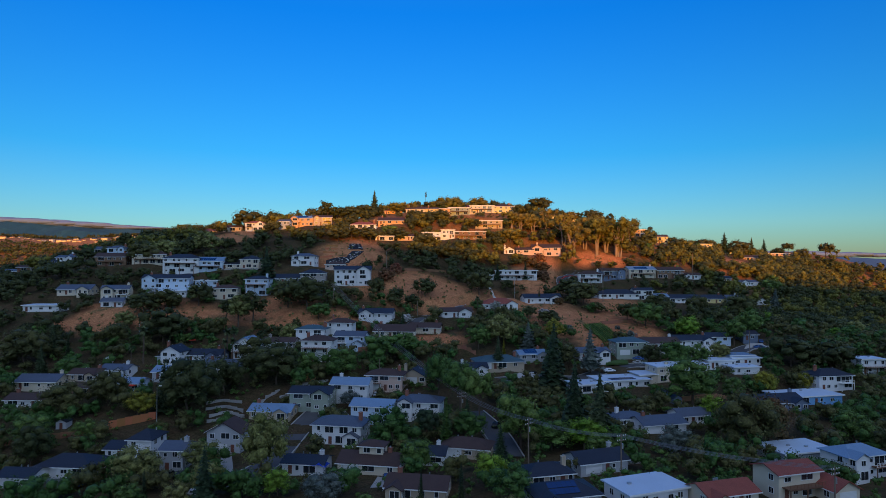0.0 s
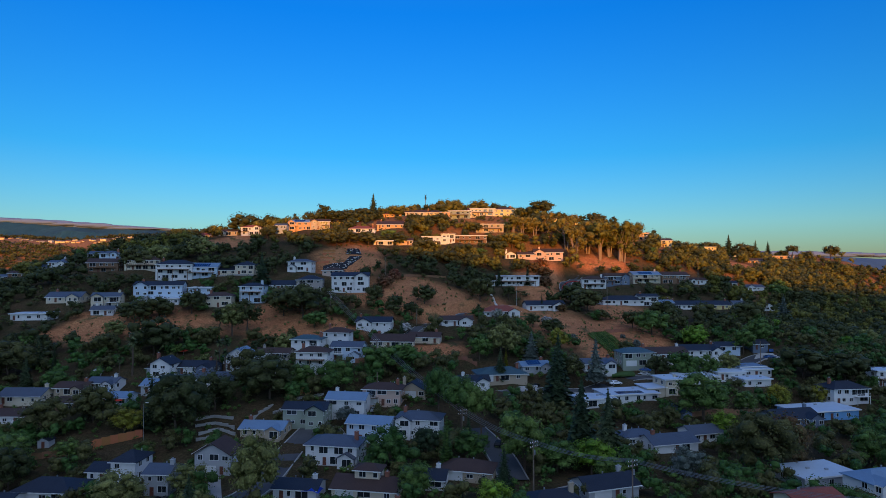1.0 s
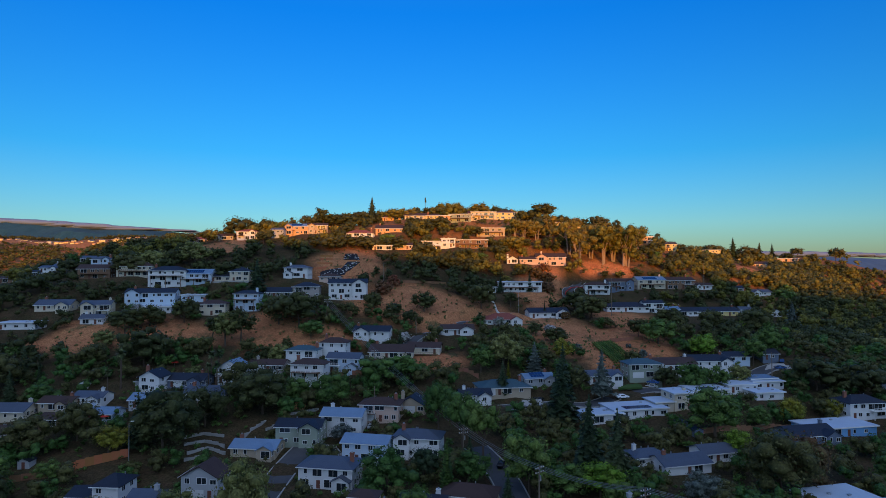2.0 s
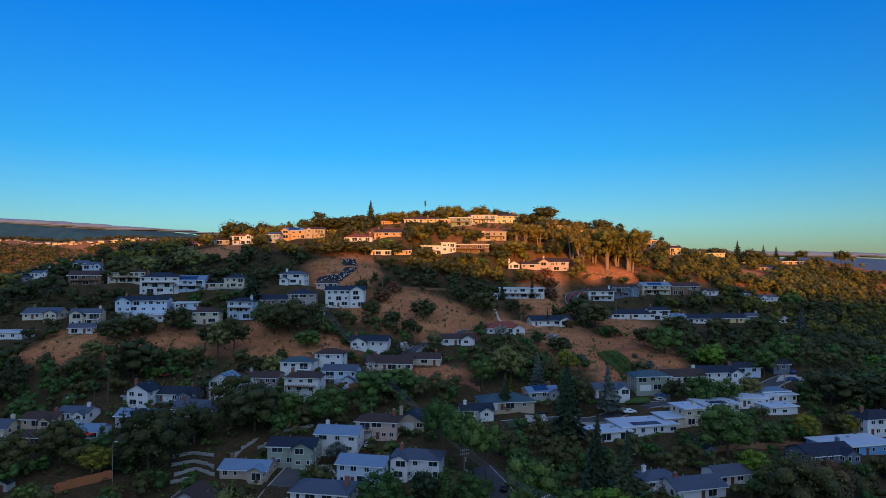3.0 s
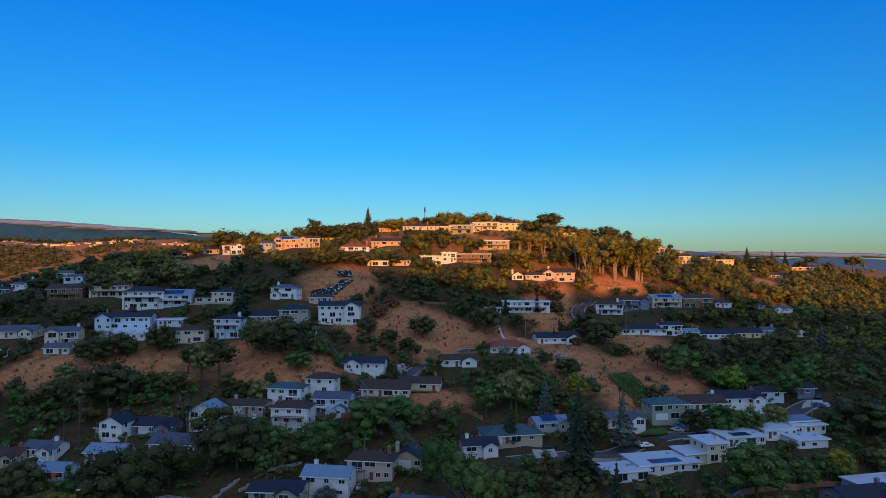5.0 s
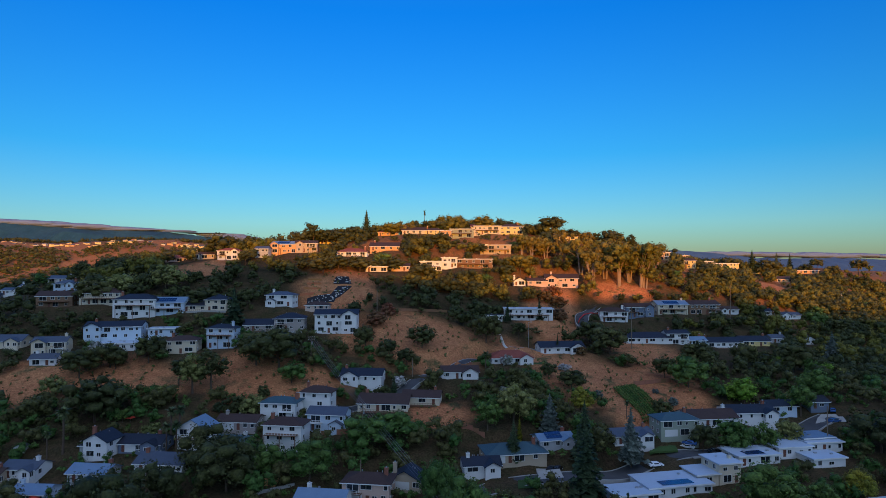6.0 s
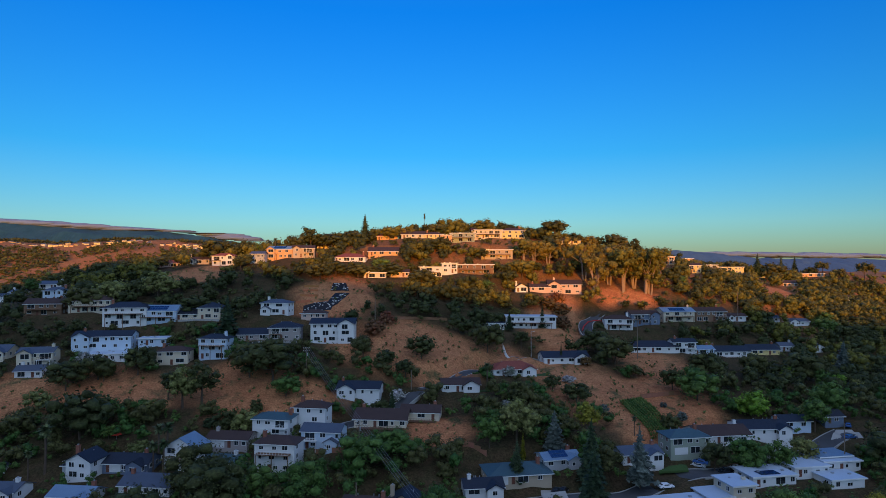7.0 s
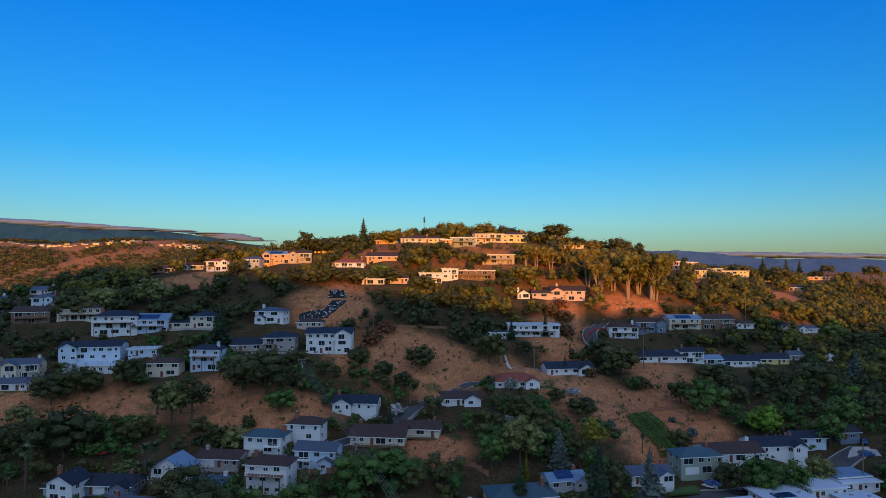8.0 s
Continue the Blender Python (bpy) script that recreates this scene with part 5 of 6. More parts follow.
tree("shrub", 61.2, 320.2, 4.2, 'rust')
tree("shrub", 26.4, 301.7, 4.8, 'bloom')
tree("shrub", -140.0, 296.8, 5.1, 'bloom')
tree("shrub", -152.3, 297.8, 4.3, 'bloom')
tree("shrub", 50.4, 302.2, 3.0, 'bloom', 1.8)
tree("shrub", 22.8, 277.8, 2.3, 'bloom', 1.6)
tree("shrub", 57.4, 276.4, 3.5, 'silver')
tree("shrub", 85.3, 275.9, 3.5, 'silver')
tree("shrub", 81.7, 284.4, 2.4, 'silver')
tree("shrub", -16.3, 280.2, 3.9, 'bloom', 1.4)
tree("oak", 83.6, 246.3, 9.1)
tree("oak", 93.1, 247.3, 11.4, 'green', 1.1)
tree("oak", 79.6, 271.2, 7.5)
tree("oak", -20.6, 270.7, 7.5)

# ---------------- woods between the houses ----------------


def bare(x, y):
    x, y = np.asarray(x, float), np.asarray(y, float)
    hit = np.zeros(x.shape, bool)
    for cx, cy, rx, ry in BARE:
        hit |= ((x - cx) / rx) ** 2 + ((y - cy) / ry) ** 2 < 1
    return hit


def on_road(x, y, r):
    x, y = np.asarray(x, float), np.asarray(y, float)
    hit = np.zeros(x.shape, bool)
    for pts, wid in ROADS:
        for (ax, ay), (bx, by) in zip(pts, pts[1:]):
            L = (bx - ax) ** 2 + (by - ay) ** 2
            t = np.clip(((x - ax) * (bx - ax) + (y - ay) * (by - ay)) / L, 0, 1)
            hit |= np.hypot(x - ax - t * (bx - ax), y - ay - t * (by - ay)) < wid / 2 + r
    return hit


def near_or_hides_house(x, y, r, h, keep=1.6):
    """Within r of a house, or so tall that it hides one, a bare slope or a yard from the camera. keep: metres of wall
    it may hide.
    """
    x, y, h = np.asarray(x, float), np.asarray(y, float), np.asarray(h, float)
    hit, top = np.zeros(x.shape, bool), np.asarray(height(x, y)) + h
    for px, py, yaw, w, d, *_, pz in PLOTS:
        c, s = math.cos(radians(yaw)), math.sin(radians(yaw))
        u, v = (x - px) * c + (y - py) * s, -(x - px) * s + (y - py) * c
        # slope of the sight line from the camera's middle position, 78 m up
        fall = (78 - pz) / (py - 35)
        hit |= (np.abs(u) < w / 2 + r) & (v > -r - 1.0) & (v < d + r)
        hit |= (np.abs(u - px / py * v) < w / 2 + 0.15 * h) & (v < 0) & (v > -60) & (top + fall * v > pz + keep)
    # bare slopes and yards are kept visible along the same sight lines
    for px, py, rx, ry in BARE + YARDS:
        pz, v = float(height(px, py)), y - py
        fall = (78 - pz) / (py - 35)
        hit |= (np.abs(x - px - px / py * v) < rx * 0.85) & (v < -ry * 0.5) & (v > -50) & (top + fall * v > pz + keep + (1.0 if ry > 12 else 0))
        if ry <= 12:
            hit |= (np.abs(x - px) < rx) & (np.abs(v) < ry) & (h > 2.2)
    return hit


rng = random.Random(4)
CELLS = {}


def spaced(x, y, r):
    """Keeps crowns from standing inside one another."""
    i, j = int(x // 12), int(y // 12)
    for a in (i - 1, i, i + 1):
        for b in (j - 1, j, j + 1):
            if any(math.hypot(x - p, y - q) < (r + s) * 0.62 for p, q, s in CELLS.get((a, b), ())):
                return False
    CELLS.setdefault((i, j), []).append((x, y, r))
    return True


for sx, sy, sr in TREE_SPOTS:
    CELLS.setdefault((int(sx // 12), int(sy // 12)), []).append((sx, sy, sr))

made = 0
for _ in range(9000):
    x, y = rng.uniform(-330, 430), rng.uniform(112, 640)
    if abs(x) > 0.78 * y + 25 or made >= 290:
        continue
    h = rng.uniform(6, 12) if y > 300 else rng.uniform(5, 11)
    r = h * 0.45
    if bare(x, y):
        if rng.random() < 0.93:
            continue
        h, r = rng.uniform(1.5, 3.5), 2.0
    if y < 235 and rng.random() < 0.3:
        continue
    # leaves out trees that would hide a house or open slope from the camera
    if on_road(x, y, r * 0.8) or near_or_hides_house(x, y, r * 0.7, h, rng.choice((1.2, 1.8, 2.6))) or not spaced(x, y, r):
        continue
    made += 1
    if h < 4:
        tree("shrub", x, y, h, rng.choice(("oak", "oak", "olive", "green")))
    elif y > 330 or x < -160:
        tree(rng.choice(("oak", "oak", "oak", "round", "tall")), x, y, h, rng.choice(("oak", "oak", "oak", "euc", "green")), rng.uniform(1.0, 1.35))
    else:
        kind = rng.choice(("oak", "round", "round", "tall", "fir", "oak"))
        tree(kind, x, y, h * (1.3 if kind == "fir" else 1), rng.choice(("oak", "oak", "green", "green", "olive", "conifer", "lime")) if kind != "fir" else None, rng.uniform(0.9, 1.25))


# far and filling woods: uncountable crowns joined in one mesh
def woods(name, label, count, area, size, leaf, seed, clumps, per, leafsize, cover, gap=0.0, keep=1.6, skip_bare=True, wide=1.0):
    """cover: a test of (x, y) that says where the wood grows; gap: how far crowns keep apart, as a part of their height."""
    g = np.random.default_rng(seed)
    x0, x1, y0, y1 = area
    n = count * 9
    x, y, h = g.uniform(x0, x1, n), g.uniform(y0, y1, n), g.uniform(*size, n)
    ok = (np.abs(x) < 0.8 * y + 40) & cover(x, y)
    x, y, h = x[ok], y[ok], h[ok]
    if y0 < 700:
        # crowns that block the camera's sight of houses and slopes are dropped
        bad = on_road(x, y, h * 0.35) | near_or_hides_house(x, y, 0.3 * h, h, keep)
        if skip_bare:
            bad |= bare(x, y)
        x, y, h = x[~bad], y[~bad], h[~bad]
    if gap:
        pick = [i for i in range(len(x)) if spaced(x[i], y[i], h[i] * gap)][:count]
    else:
        pick = range(min(count, len(x)))
    x, y, h = (q[list(pick)] for q in (x, y, h))
    z = np.asarray(height(x, y))
    n = len(x)
    a, k = g.uniform(0, 6.28, (n, clumps)), g.uniform(0.25, 1.0, (n, clumps)) * 0.34 * wide
    up = g.uniform(0.28, 0.78, (n, clumps))
    H = h[:, None]
    rx = H * g.uniform(0.2, 0.3, (n, clumps)) * wide
    blobs = np.stack([x[:, None] + np.cos(a) * k * H, y[:, None] + np.sin(a) * k * H, z[:, None] + up * H, rx, np.minimum(rx, H * 0.24)], -1).reshape(-1, 5)
    v, f, hearts = foliage(seed, blobs, per, np.repeat(h * leafsize, clumps))
    me = mesh_from(name, v, f, hearts)
    me.materials.append(leaf)
    tagged(new(name, me), label, "woods", kind="stuff")


def field(x, y, scale, layer):
    return np.array([noise.noise((p / scale, q / scale, layer)) for p, q in zip(x, y)])


def upper(x, y):
    front = (y < 525) | (x > 170)
    return front & (y > 315 + 0.12 * np.abs(x) * (x < 0)) | ((x < -150) & (y > 240)) | ((x > 120) & (y > 290 + 0.1 * x))


def lower(x, y):
    return ~upper(x, y) & (field(x, y, 22, 1) > -0.4)


def far_side(x, y):
    return (field(x, y, 130, 5) > np.random.default_rng(8).uniform(-0.5, 0.25, len(x))) & ~((y > 2150) & (y < 2290))


woods("hill_woods", "dense dark oak woodland over the upper hillside", 2500, (-340, 520, 240, 660), (5.5, 10.5), LEAF["oak"], 3, 6, 27, 0.055, upper, 0.26, 1.6, wide=1.15)
# golden leaf copy stands in for sunlight on the upper slope
woods("eucalyptus_woods", "olive woodland on the hill with golden sunlight put into its leaf colour", 1500, (-200, 520, 370, 660), (6, 12), LEAF["euc"], 6, 6, 27, 0.055, upper, 0.26, 1.4)
woods("hill_scrub", "low dark scrub oak filling the upper hillside", 2200, (-320, 430, 240, 600), (2.0, 4.2), LEAF["oak"], 12, 3, 16, 0.085, upper, 0.2, 1.2, wide=1.4)
woods("garden_trees", "dark green garden trees between the houses", 800, (-250, 330, 140, 330), (3.5, 8.0), LEAF["oak"], 8, 6, 40, 0.043, lower, 0.26, 1.8, wide=1.1)
woods("leafy_garden_trees", "mid green leafy trees in the gardens", 600, (-250, 330, 135, 330), (3.5, 8.0), LEAF["green"], 18, 6, 40, 0.043, lower, 0.26, 1.6, wide=1.1)
woods("garden_bushes", "leafy green bushes and hedges in the gardens", 1700, (-250, 330, 112, 340), (1.2, 3.4), LEAF["green"], 9, 3, 14, 0.1, lower, 0.2, 1.4, wide=1.4)
woods("slope_scrub", "low dry scrub dotted over the bare slopes", 600, (-250, 330, 200, 420), (0.6, 1.9), LEAF["olive"], 10, 2, 12, 0.16, lambda x, y: bare(x, y), 0, 1.0, False)
woods("far_woods", "dark trees on the hill across the valley", 8500, (-2300, 0, 1100, 2500), (8, 18), LEAF["oak"], 5, 1, 12, 0.2, far_side, wide=1.7)
# same golden leaves, with the sunlight painted in
woods("valley_woods", "trees round the houses beyond the hill with golden sunlight in their leaf colour", 4500, (-1900, 1500, 660, 2200), (8, 15), LEAF["euc"], 15, 1, 12, 0.2, far_side, wide=1.6)


# ---------------- far distance ----------------
def ridge_backdrop(name, label, y, x0, x1, crest, material):
    """A long mountain ridge far beyond the valley."""
    bm = bmesh.new()
    xs = np.linspace(x0, x1, 160)
    rows = []
    for k, (dy, f) in enumerate(((-500, 0.0), (-330, 0.35), (-200, 0.62), (-90, 0.86), (0, 1.0))):
        rows.append([bm.verts.new((x, y + dy + 60 * noise.noise((x / 150, k, 2)), f * crest(x) * (1 + 0.12 * noise.noise((x / 130, k * 0.9, 7)) * (f < 1)) - 5)) for x in xs])
    for a, b in zip(rows, rows[1:]):
        for i in range(len(xs) - 1):
            bm.faces.new((a[i], a[i + 1], b[i + 1], b[i]))
    me = bpy.data.meshes.new(name)
    bm.to_mesh(me)
    bm.free()
    me.materials.append(material)
    tagged(new(name, me), label, "mountains", kind="structure")


def crest_line(x):
    return float(np.interp(x, (-4300, -3112, -2318, -1921, -1643, -1405, -900, -600), (372, 350, 304, 286, 256, 216, 150, 110)))


# blue of the distance haze is painted into both ridge colours
FOREST_HAZED = mat("forest_with_haze_tint", (0.010, 0.050, 0.085), 1.0, 0.3, 0.008, 0.04, second=(0.018, 0.065, 0.10))
HAZY = mat("hills_with_haze_tint", (0.055, 0.11, 0.19), 1.0, 0.15, 0.006, 0.03)
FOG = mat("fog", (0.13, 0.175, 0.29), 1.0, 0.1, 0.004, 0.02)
ridge_backdrop("backdrop", "forested mountains on the horizon with blue distance haze in their colour", 4350, -4300, -600, lambda x: crest_line(x) + 4 * math.sin(x / 180) + 5 * noise.noise((x / 60, 0, 0)), FOREST_HAZED)
ridge_backdrop("backdrop", "hills along the far horizon with blue haze put into their colour", 4600, -700, 4300, lambda x: 95 + 60 * math.exp(-(((x - 1750) / 700) ** 2)) + 12 * math.sin(x / 210) + 9 * noise.noise((x / 70, 0, 0)), HAZY)


def fog_bank(x0, x1, y, z, thick, seed):
    """Low cloud that lies along a crest: flattened, overlapping billows in one mesh."""
    rng = random.Random(seed)
    bm = bmesh.new()
    n = int((x1 - x0) / 14)
    for i in range(n):
        k = (i + rng.random()) / n
        r = thick * rng.uniform(0.4, 0.8) * (0.15 + 0.85 * math.sin(math.pi * k))
        m = Matrix.Translation((x0 + (x1 - x0) * k, y + rng.uniform(-40, 40), z(k) + rng.uniform(-0.25, 0.25) * thick * math.sin(math.pi * k))) @ Matrix.Diagonal((rng.uniform(70, 190), 40, r, 1))
        bmesh.ops.create_icosphere(bm, subdivisions=2, radius=1, matrix=m)
    for f in bm.faces:
        f.smooth = True
    me = bpy.data.meshes.new("fog_bank")
    bm.to_mesh(me)
    bm.free()
    me.materials.append(FOG)
    tagged(new("fog_bank", me), "low mauve fog bank lying along the mountain crest", "cloud", kind="structure")


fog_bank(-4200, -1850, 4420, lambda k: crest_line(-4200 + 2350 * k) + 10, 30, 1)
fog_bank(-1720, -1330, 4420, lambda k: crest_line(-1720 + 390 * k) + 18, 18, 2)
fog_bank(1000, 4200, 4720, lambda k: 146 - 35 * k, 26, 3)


def far_house(x, y, w, wall, roof):
    rng = random.Random(int(x + y))
    home = new("house")
    home.matrix_world = pose(x, y, float(height(x, y)), 0, 0, rng.uniform(-25, 25))
    tagged(home, f"small distant sunlit {WALL_WORDS[wall]} house on the brown hill", "house", "houses on the far hill")
    body = part("wall", wall_mesh("gable", w, 10, 6, 2.4), WALLS[wall], home)
    part("roof", roof_mesh("gable", w, 10, 6.02, 2.4), ROOFS[roof], body)
    for u in (-0.3, 0, 0.3):
        window(body, u * w, 3.2, 1.8, 1.5, -0.01)


# yellow and orange wall colours include the gold of the low sun
for i in range(84):
    x = -2050 + i * 16.5 + rng.uniform(-9, 9)
    far_house(x, 2225 + rng.uniform(-55, 25), rng.uniform(10, 20), rng.choice(("cream", "yellow", "yellow", "orange", "yellow")), rng.choice(("brown", "red", "grey")))
for i in range(44):
    x = rng.uniform(-1250, -330)
    far_house(x, 1250 + 0.75 * (x + 1250) * rng.uniform(0.4, 1.1) + rng.uniform(-60, 160), rng.uniform(12, 18), rng.choice(("cream", "yellow", "white", "tan", "pink")), rng.choice(("brown", "red", "grey")))


# ---------------- street furniture, cars, fences and small things ----------------
def utility_pole(x, y, top, arm=True, turn=0.0):
    """A wooden pole with cross-arms, insulators and a transformer can."""
    z = float(height(x, y))
    h = max(6.0, top - z)
    root = new("utility_pole")
    root.matrix_world = pose(x, y, z, 0, 0, turn)
    tagged(root, "weathered wooden utility pole with cross-arms on the hillside", "utility pole", "utility poles")
    bm = bmesh.new()
    tube(bm, (0, 0, -1), (0, 0, h), 0.2, 0.13, 8)
    part("pole", bm, POLE, root)
    if arm:
        for dz in (0.5, 1.5):
            a = part("cross_arm", boxes((-1.3, 1.3, -0.2, -0.06, h - dz - 0.07, h - dz + 0.07)), POLE, root)
            for u in (-1.2, -0.5, 0.5, 1.2):
                part("insulator", boxes((u - 0.06, u + 0.06, -0.19, -0.07, h - dz + 0.07, h - dz + 0.3)), TRIM, a)
        bm = bmesh.new()
        tube(bm, (0.38, 0, h - 3.4), (0.38, 0, h - 2.3), 0.24, 0.24, 10)
        part("transformer", bm, METAL, root, "grey transformer can")
    return Vector((x, y, z + h - 0.3))


def street_lamp(x, y, top):
    z = float(height(x, y))
    h = max(5.0, top - z)
    root = new("street_lamp")
    root.matrix_world = pose(x, y, z)
    tagged(root, "slim grey street lamp with a short arm", "street lamp", "street lamps")
    bm = bmesh.new()
    tube(bm, (0, 0, -0.5), (0, 0, h), 0.12, 0.07, 7)
    part("post", bm, METAL, root)
    bm = bmesh.new()
    tube(bm, (0, 0, h - 0.1), (0.9, -0.3, h + 0.15), 0.05, 0.05, 6)
    part("arm", bm, METAL, root)
    part("lamp_head", boxes((0.7, 1.5, -0.5, -0.15, h + 0.08, h + 0.24)), TRIM, root, "pale lamp head")


def cable(a, b, sag=1.2, off=0.0):
    bm = bmesh.new()
    side = (b - a).cross(Vector((0, 0, 1))).normalized() * off
    pts = [a.lerp(b, k / 10) + side - Vector((0, 0, sag * 4 * (k / 10) * (1 - k / 10))) for k in range(11)]
    sweep(bm, pts, 0.04, 4)
    me = bpy.data.meshes.new("power_cable")
    bm.to_mesh(me)
    bm.free()
    me.materials.append(WIRE)
    tagged(new("power_cable", me), "thin grey overhead cable between utility poles", "cable", "overhead cables")


def car_body_mesh():
    bm = bmesh.new()
    side = ((-2.2, 0.35), (2.2, 0.35), (2.25, 0.75), (1.35, 0.92), (0.6, 1.42), (-1.0, 1.45), (-1.75, 0.98), (-2.2, 0.9))
    l, r = ([bm.verts.new((px, s * 0.88 * (0.82 if pz > 1.2 else 1), pz)) for px, pz in side] for s in (-1, 1))
    bm.faces.new(l)
    bm.faces.new(r[::-1])
    for i in range(len(side)):
        j = (i + 1) % len(side)
        bm.faces.new((l[j], l[i], r[i], r[j]))
    bmesh.ops.bevel(bm, geom=[e for e in bm.edges], offset=0.06, segments=1, affect="EDGES")
    return bm


def car(spot, turn, colour):
    x, y = spot
    root = new("car")
    root.matrix_world = pose(x, y, ground_level(x, y) + 0.02, 0, 0, turn)
    tagged(root, f"{colour} car parked outside a house", "car", "parked cars")
    key = ("car_body", colour)
    body = share("body", cached(key, car_body_mesh), CARS[colour], root)
    share("windscreen", cached(("windscreen",), lambda: boxes((0.72, 1.2, -0.66, 0.66, 1.0, 1.26))), GLASS, body)
    share("rear_window", cached(("rear_window",), lambda: boxes((-1.62, -1.2, -0.66, 0.66, 1.02, 1.28))), GLASS, body)
    for s in (-1, 1):
        share("side_window", cached(("side_window", s), lambda: boxes((-0.95, 0.55, s * 0.84 - 0.02, s * 0.84 + 0.02, 0.98, 1.32))), GLASS, body)
        for u in (-1.35, 1.4):
            def wheel():
                bm = bmesh.new()
                tube(bm, (u, s * 0.68, 0.32), (u, s * 0.92, 0.32), 0.33, 0.33, 12)
                return bm
            w = share("wheel", cached(("wheel", s, u), wheel), TYRE, root)

            def rim():
                bm = bmesh.new()
                tube(bm, (u, s * 0.9, 0.32), (u, s * 0.935, 0.32), 0.19, 0.17, 10)
                return bm
            share("rim", cached(("rim", s, u), rim), METAL, w)


def ground_level(x, y):
    """The level of the built ground under a point."""
    xs, ys, Z = LAND
    i, j = int(np.clip(np.searchsorted(xs, x) - 1, 0, len(xs) - 2)), int(np.clip(np.searchsorted(ys, y) - 1, 0, len(ys) - 2))
    u, v = (x - xs[i]) / (xs[i + 1] - xs[i]), (y - ys[j]) / (ys[j + 1] - ys[j])
    z = float((Z[j, i] * (1 - u) + Z[j, i + 1] * u) * (1 - v) + (Z[j + 1, i] * (1 - u) + Z[j + 1, i + 1] * u) * v)
    return max(z, float(height(x, y)) + 0.14) if on_road(x, y, 0) else z


def fence(points, tall, material, label, name="fence"):
    """Board panels between posts, following the ground."""
    root = new(name)
    tagged(root, label, "fence" if name == "fence" else "retaining wall", "garden fences" if name == "fence" else "retaining walls")
    for (ax, ay), (bx, by) in zip(points, points[1:]):
        n = max(1, round(math.hypot(bx - ax, by - ay) / 2.4))
        for i in range(n):
            x0, y0, x1, y1 = ax + (bx - ax) * i / n, ay + (by - ay) * i / n, ax + (bx - ax) * (i + 1) / n, ay + (by - ay) * (i + 1) / n
            z0, z1 = ground_level(x0, y0), ground_level(x1, y1)
            z = (z0 + z1) / 2
            L, turn = math.hypot(x1 - x0, y1 - y0), math.degrees(math.atan2(y1 - y0, x1 - x0))
            if name == "fence":
                p = part("fence_panel", boxes((0.06, L - 0.06, -0.03, 0.03, -0.4, tall)), material, root)
                q = part("post", boxes((-0.06, 0.06, -0.06, 0.06, -0.6, tall + 0.08)), material, root)
                q.matrix_local = pose(x0, y0, z0, 0, 0, turn)
            else:
                p = part("wall_block", boxes((0, L + 0.02, -0.2, 0.2, -1.2, tall)), material, root)
            p.matrix_local = pose(x0, y0, z, 0, 0, turn)
    return root


def patch(corners, material, name, label, category, lift=0.12, kind="structure"):
    """A thin slab of paving, sheet or turf laid over four corners of the ground."""
    (ax, ay), (bx, by), (cx, cy), (dx, dy) = corners
    n = 10
    bm = bmesh.new()
    top = []
    for j in range(n + 1):
        row = []
        for i in range(n + 1):
            u, v = i / n, j / n
            x = (ax * (1 - u) + bx * u) * (1 - v) + (dx * (1 - u) + cx * u) * v
            y = (ay * (1 - u) + by * u) * (1 - v) + (dy * (1 - u) + cy * u) * v
            row.append(bm.verts.new((x, y, ground_level(x, y) + lift)))
        top.append(row)
    for a, b in zip(top, top[1:]):
        for i in range(n):
            bm.faces.new((a[i], a[i + 1], b[i + 1], b[i]))
    ext = bmesh.ops.extrude_face_region(bm, geom=bm.faces[:])
    for v in ext["geom"]:
        if isinstance(v, bmesh.types.BMVert):
            v.co.z -= lift + 0.5
    bmesh.ops.recalc_face_normals(bm, faces=bm.faces)
    me = bpy.data.meshes.new(name)
    bm.to_mesh(me)
    bm.free()
    me.materials.append(material)
    return tagged(new(name, me), label, category, kind=kind)


LAWN = mat("watered_lawn", (0.045, 0.085, 0.022), 0.95, 0.3, 0.3, 5, 0.4)

# overhead line up the slope
line = [utility_pole(78.0, 122.0, 19.5, turn=25), utility_pole(41.3, 141.5, 20.5, turn=25), utility_pole(21.4, 152.0, 21.5, turn=40), utility_pole(5.8, 185.0, 21.0, turn=20), utility_pole(-26.0, 250.0, 33.0, turn=25), utility_pole(-52.0, 292.0, 50.0, turn=25)]
for a, b in zip(line, line[1:]):
    for off in (-1.2, -0.4, 0.5, 1.2):
        cable(a, b, 1.0, off)
for x, y, top in ((*(-11.6, 287.1), 42.0), (*(-122.1, 264.1), 38.0), (*(-22.0, 215.9), 26.0), (*(89.0, 337.8), 58.0), (*(160.2, 390.2), 66.0), (*(126.2, 250.8), 32.0), (*(-30.4, 333.3), 66.0)):
    utility_pole(x, y, top, False)
for x, y, top in ((-86.7, 186.5, 22.3), (-131.0, 206.6, 16.5), (-128.5, 259.9, 34.5), (*(38.7, 325.6), 52.0)):
    street_lamp(x, y, top)

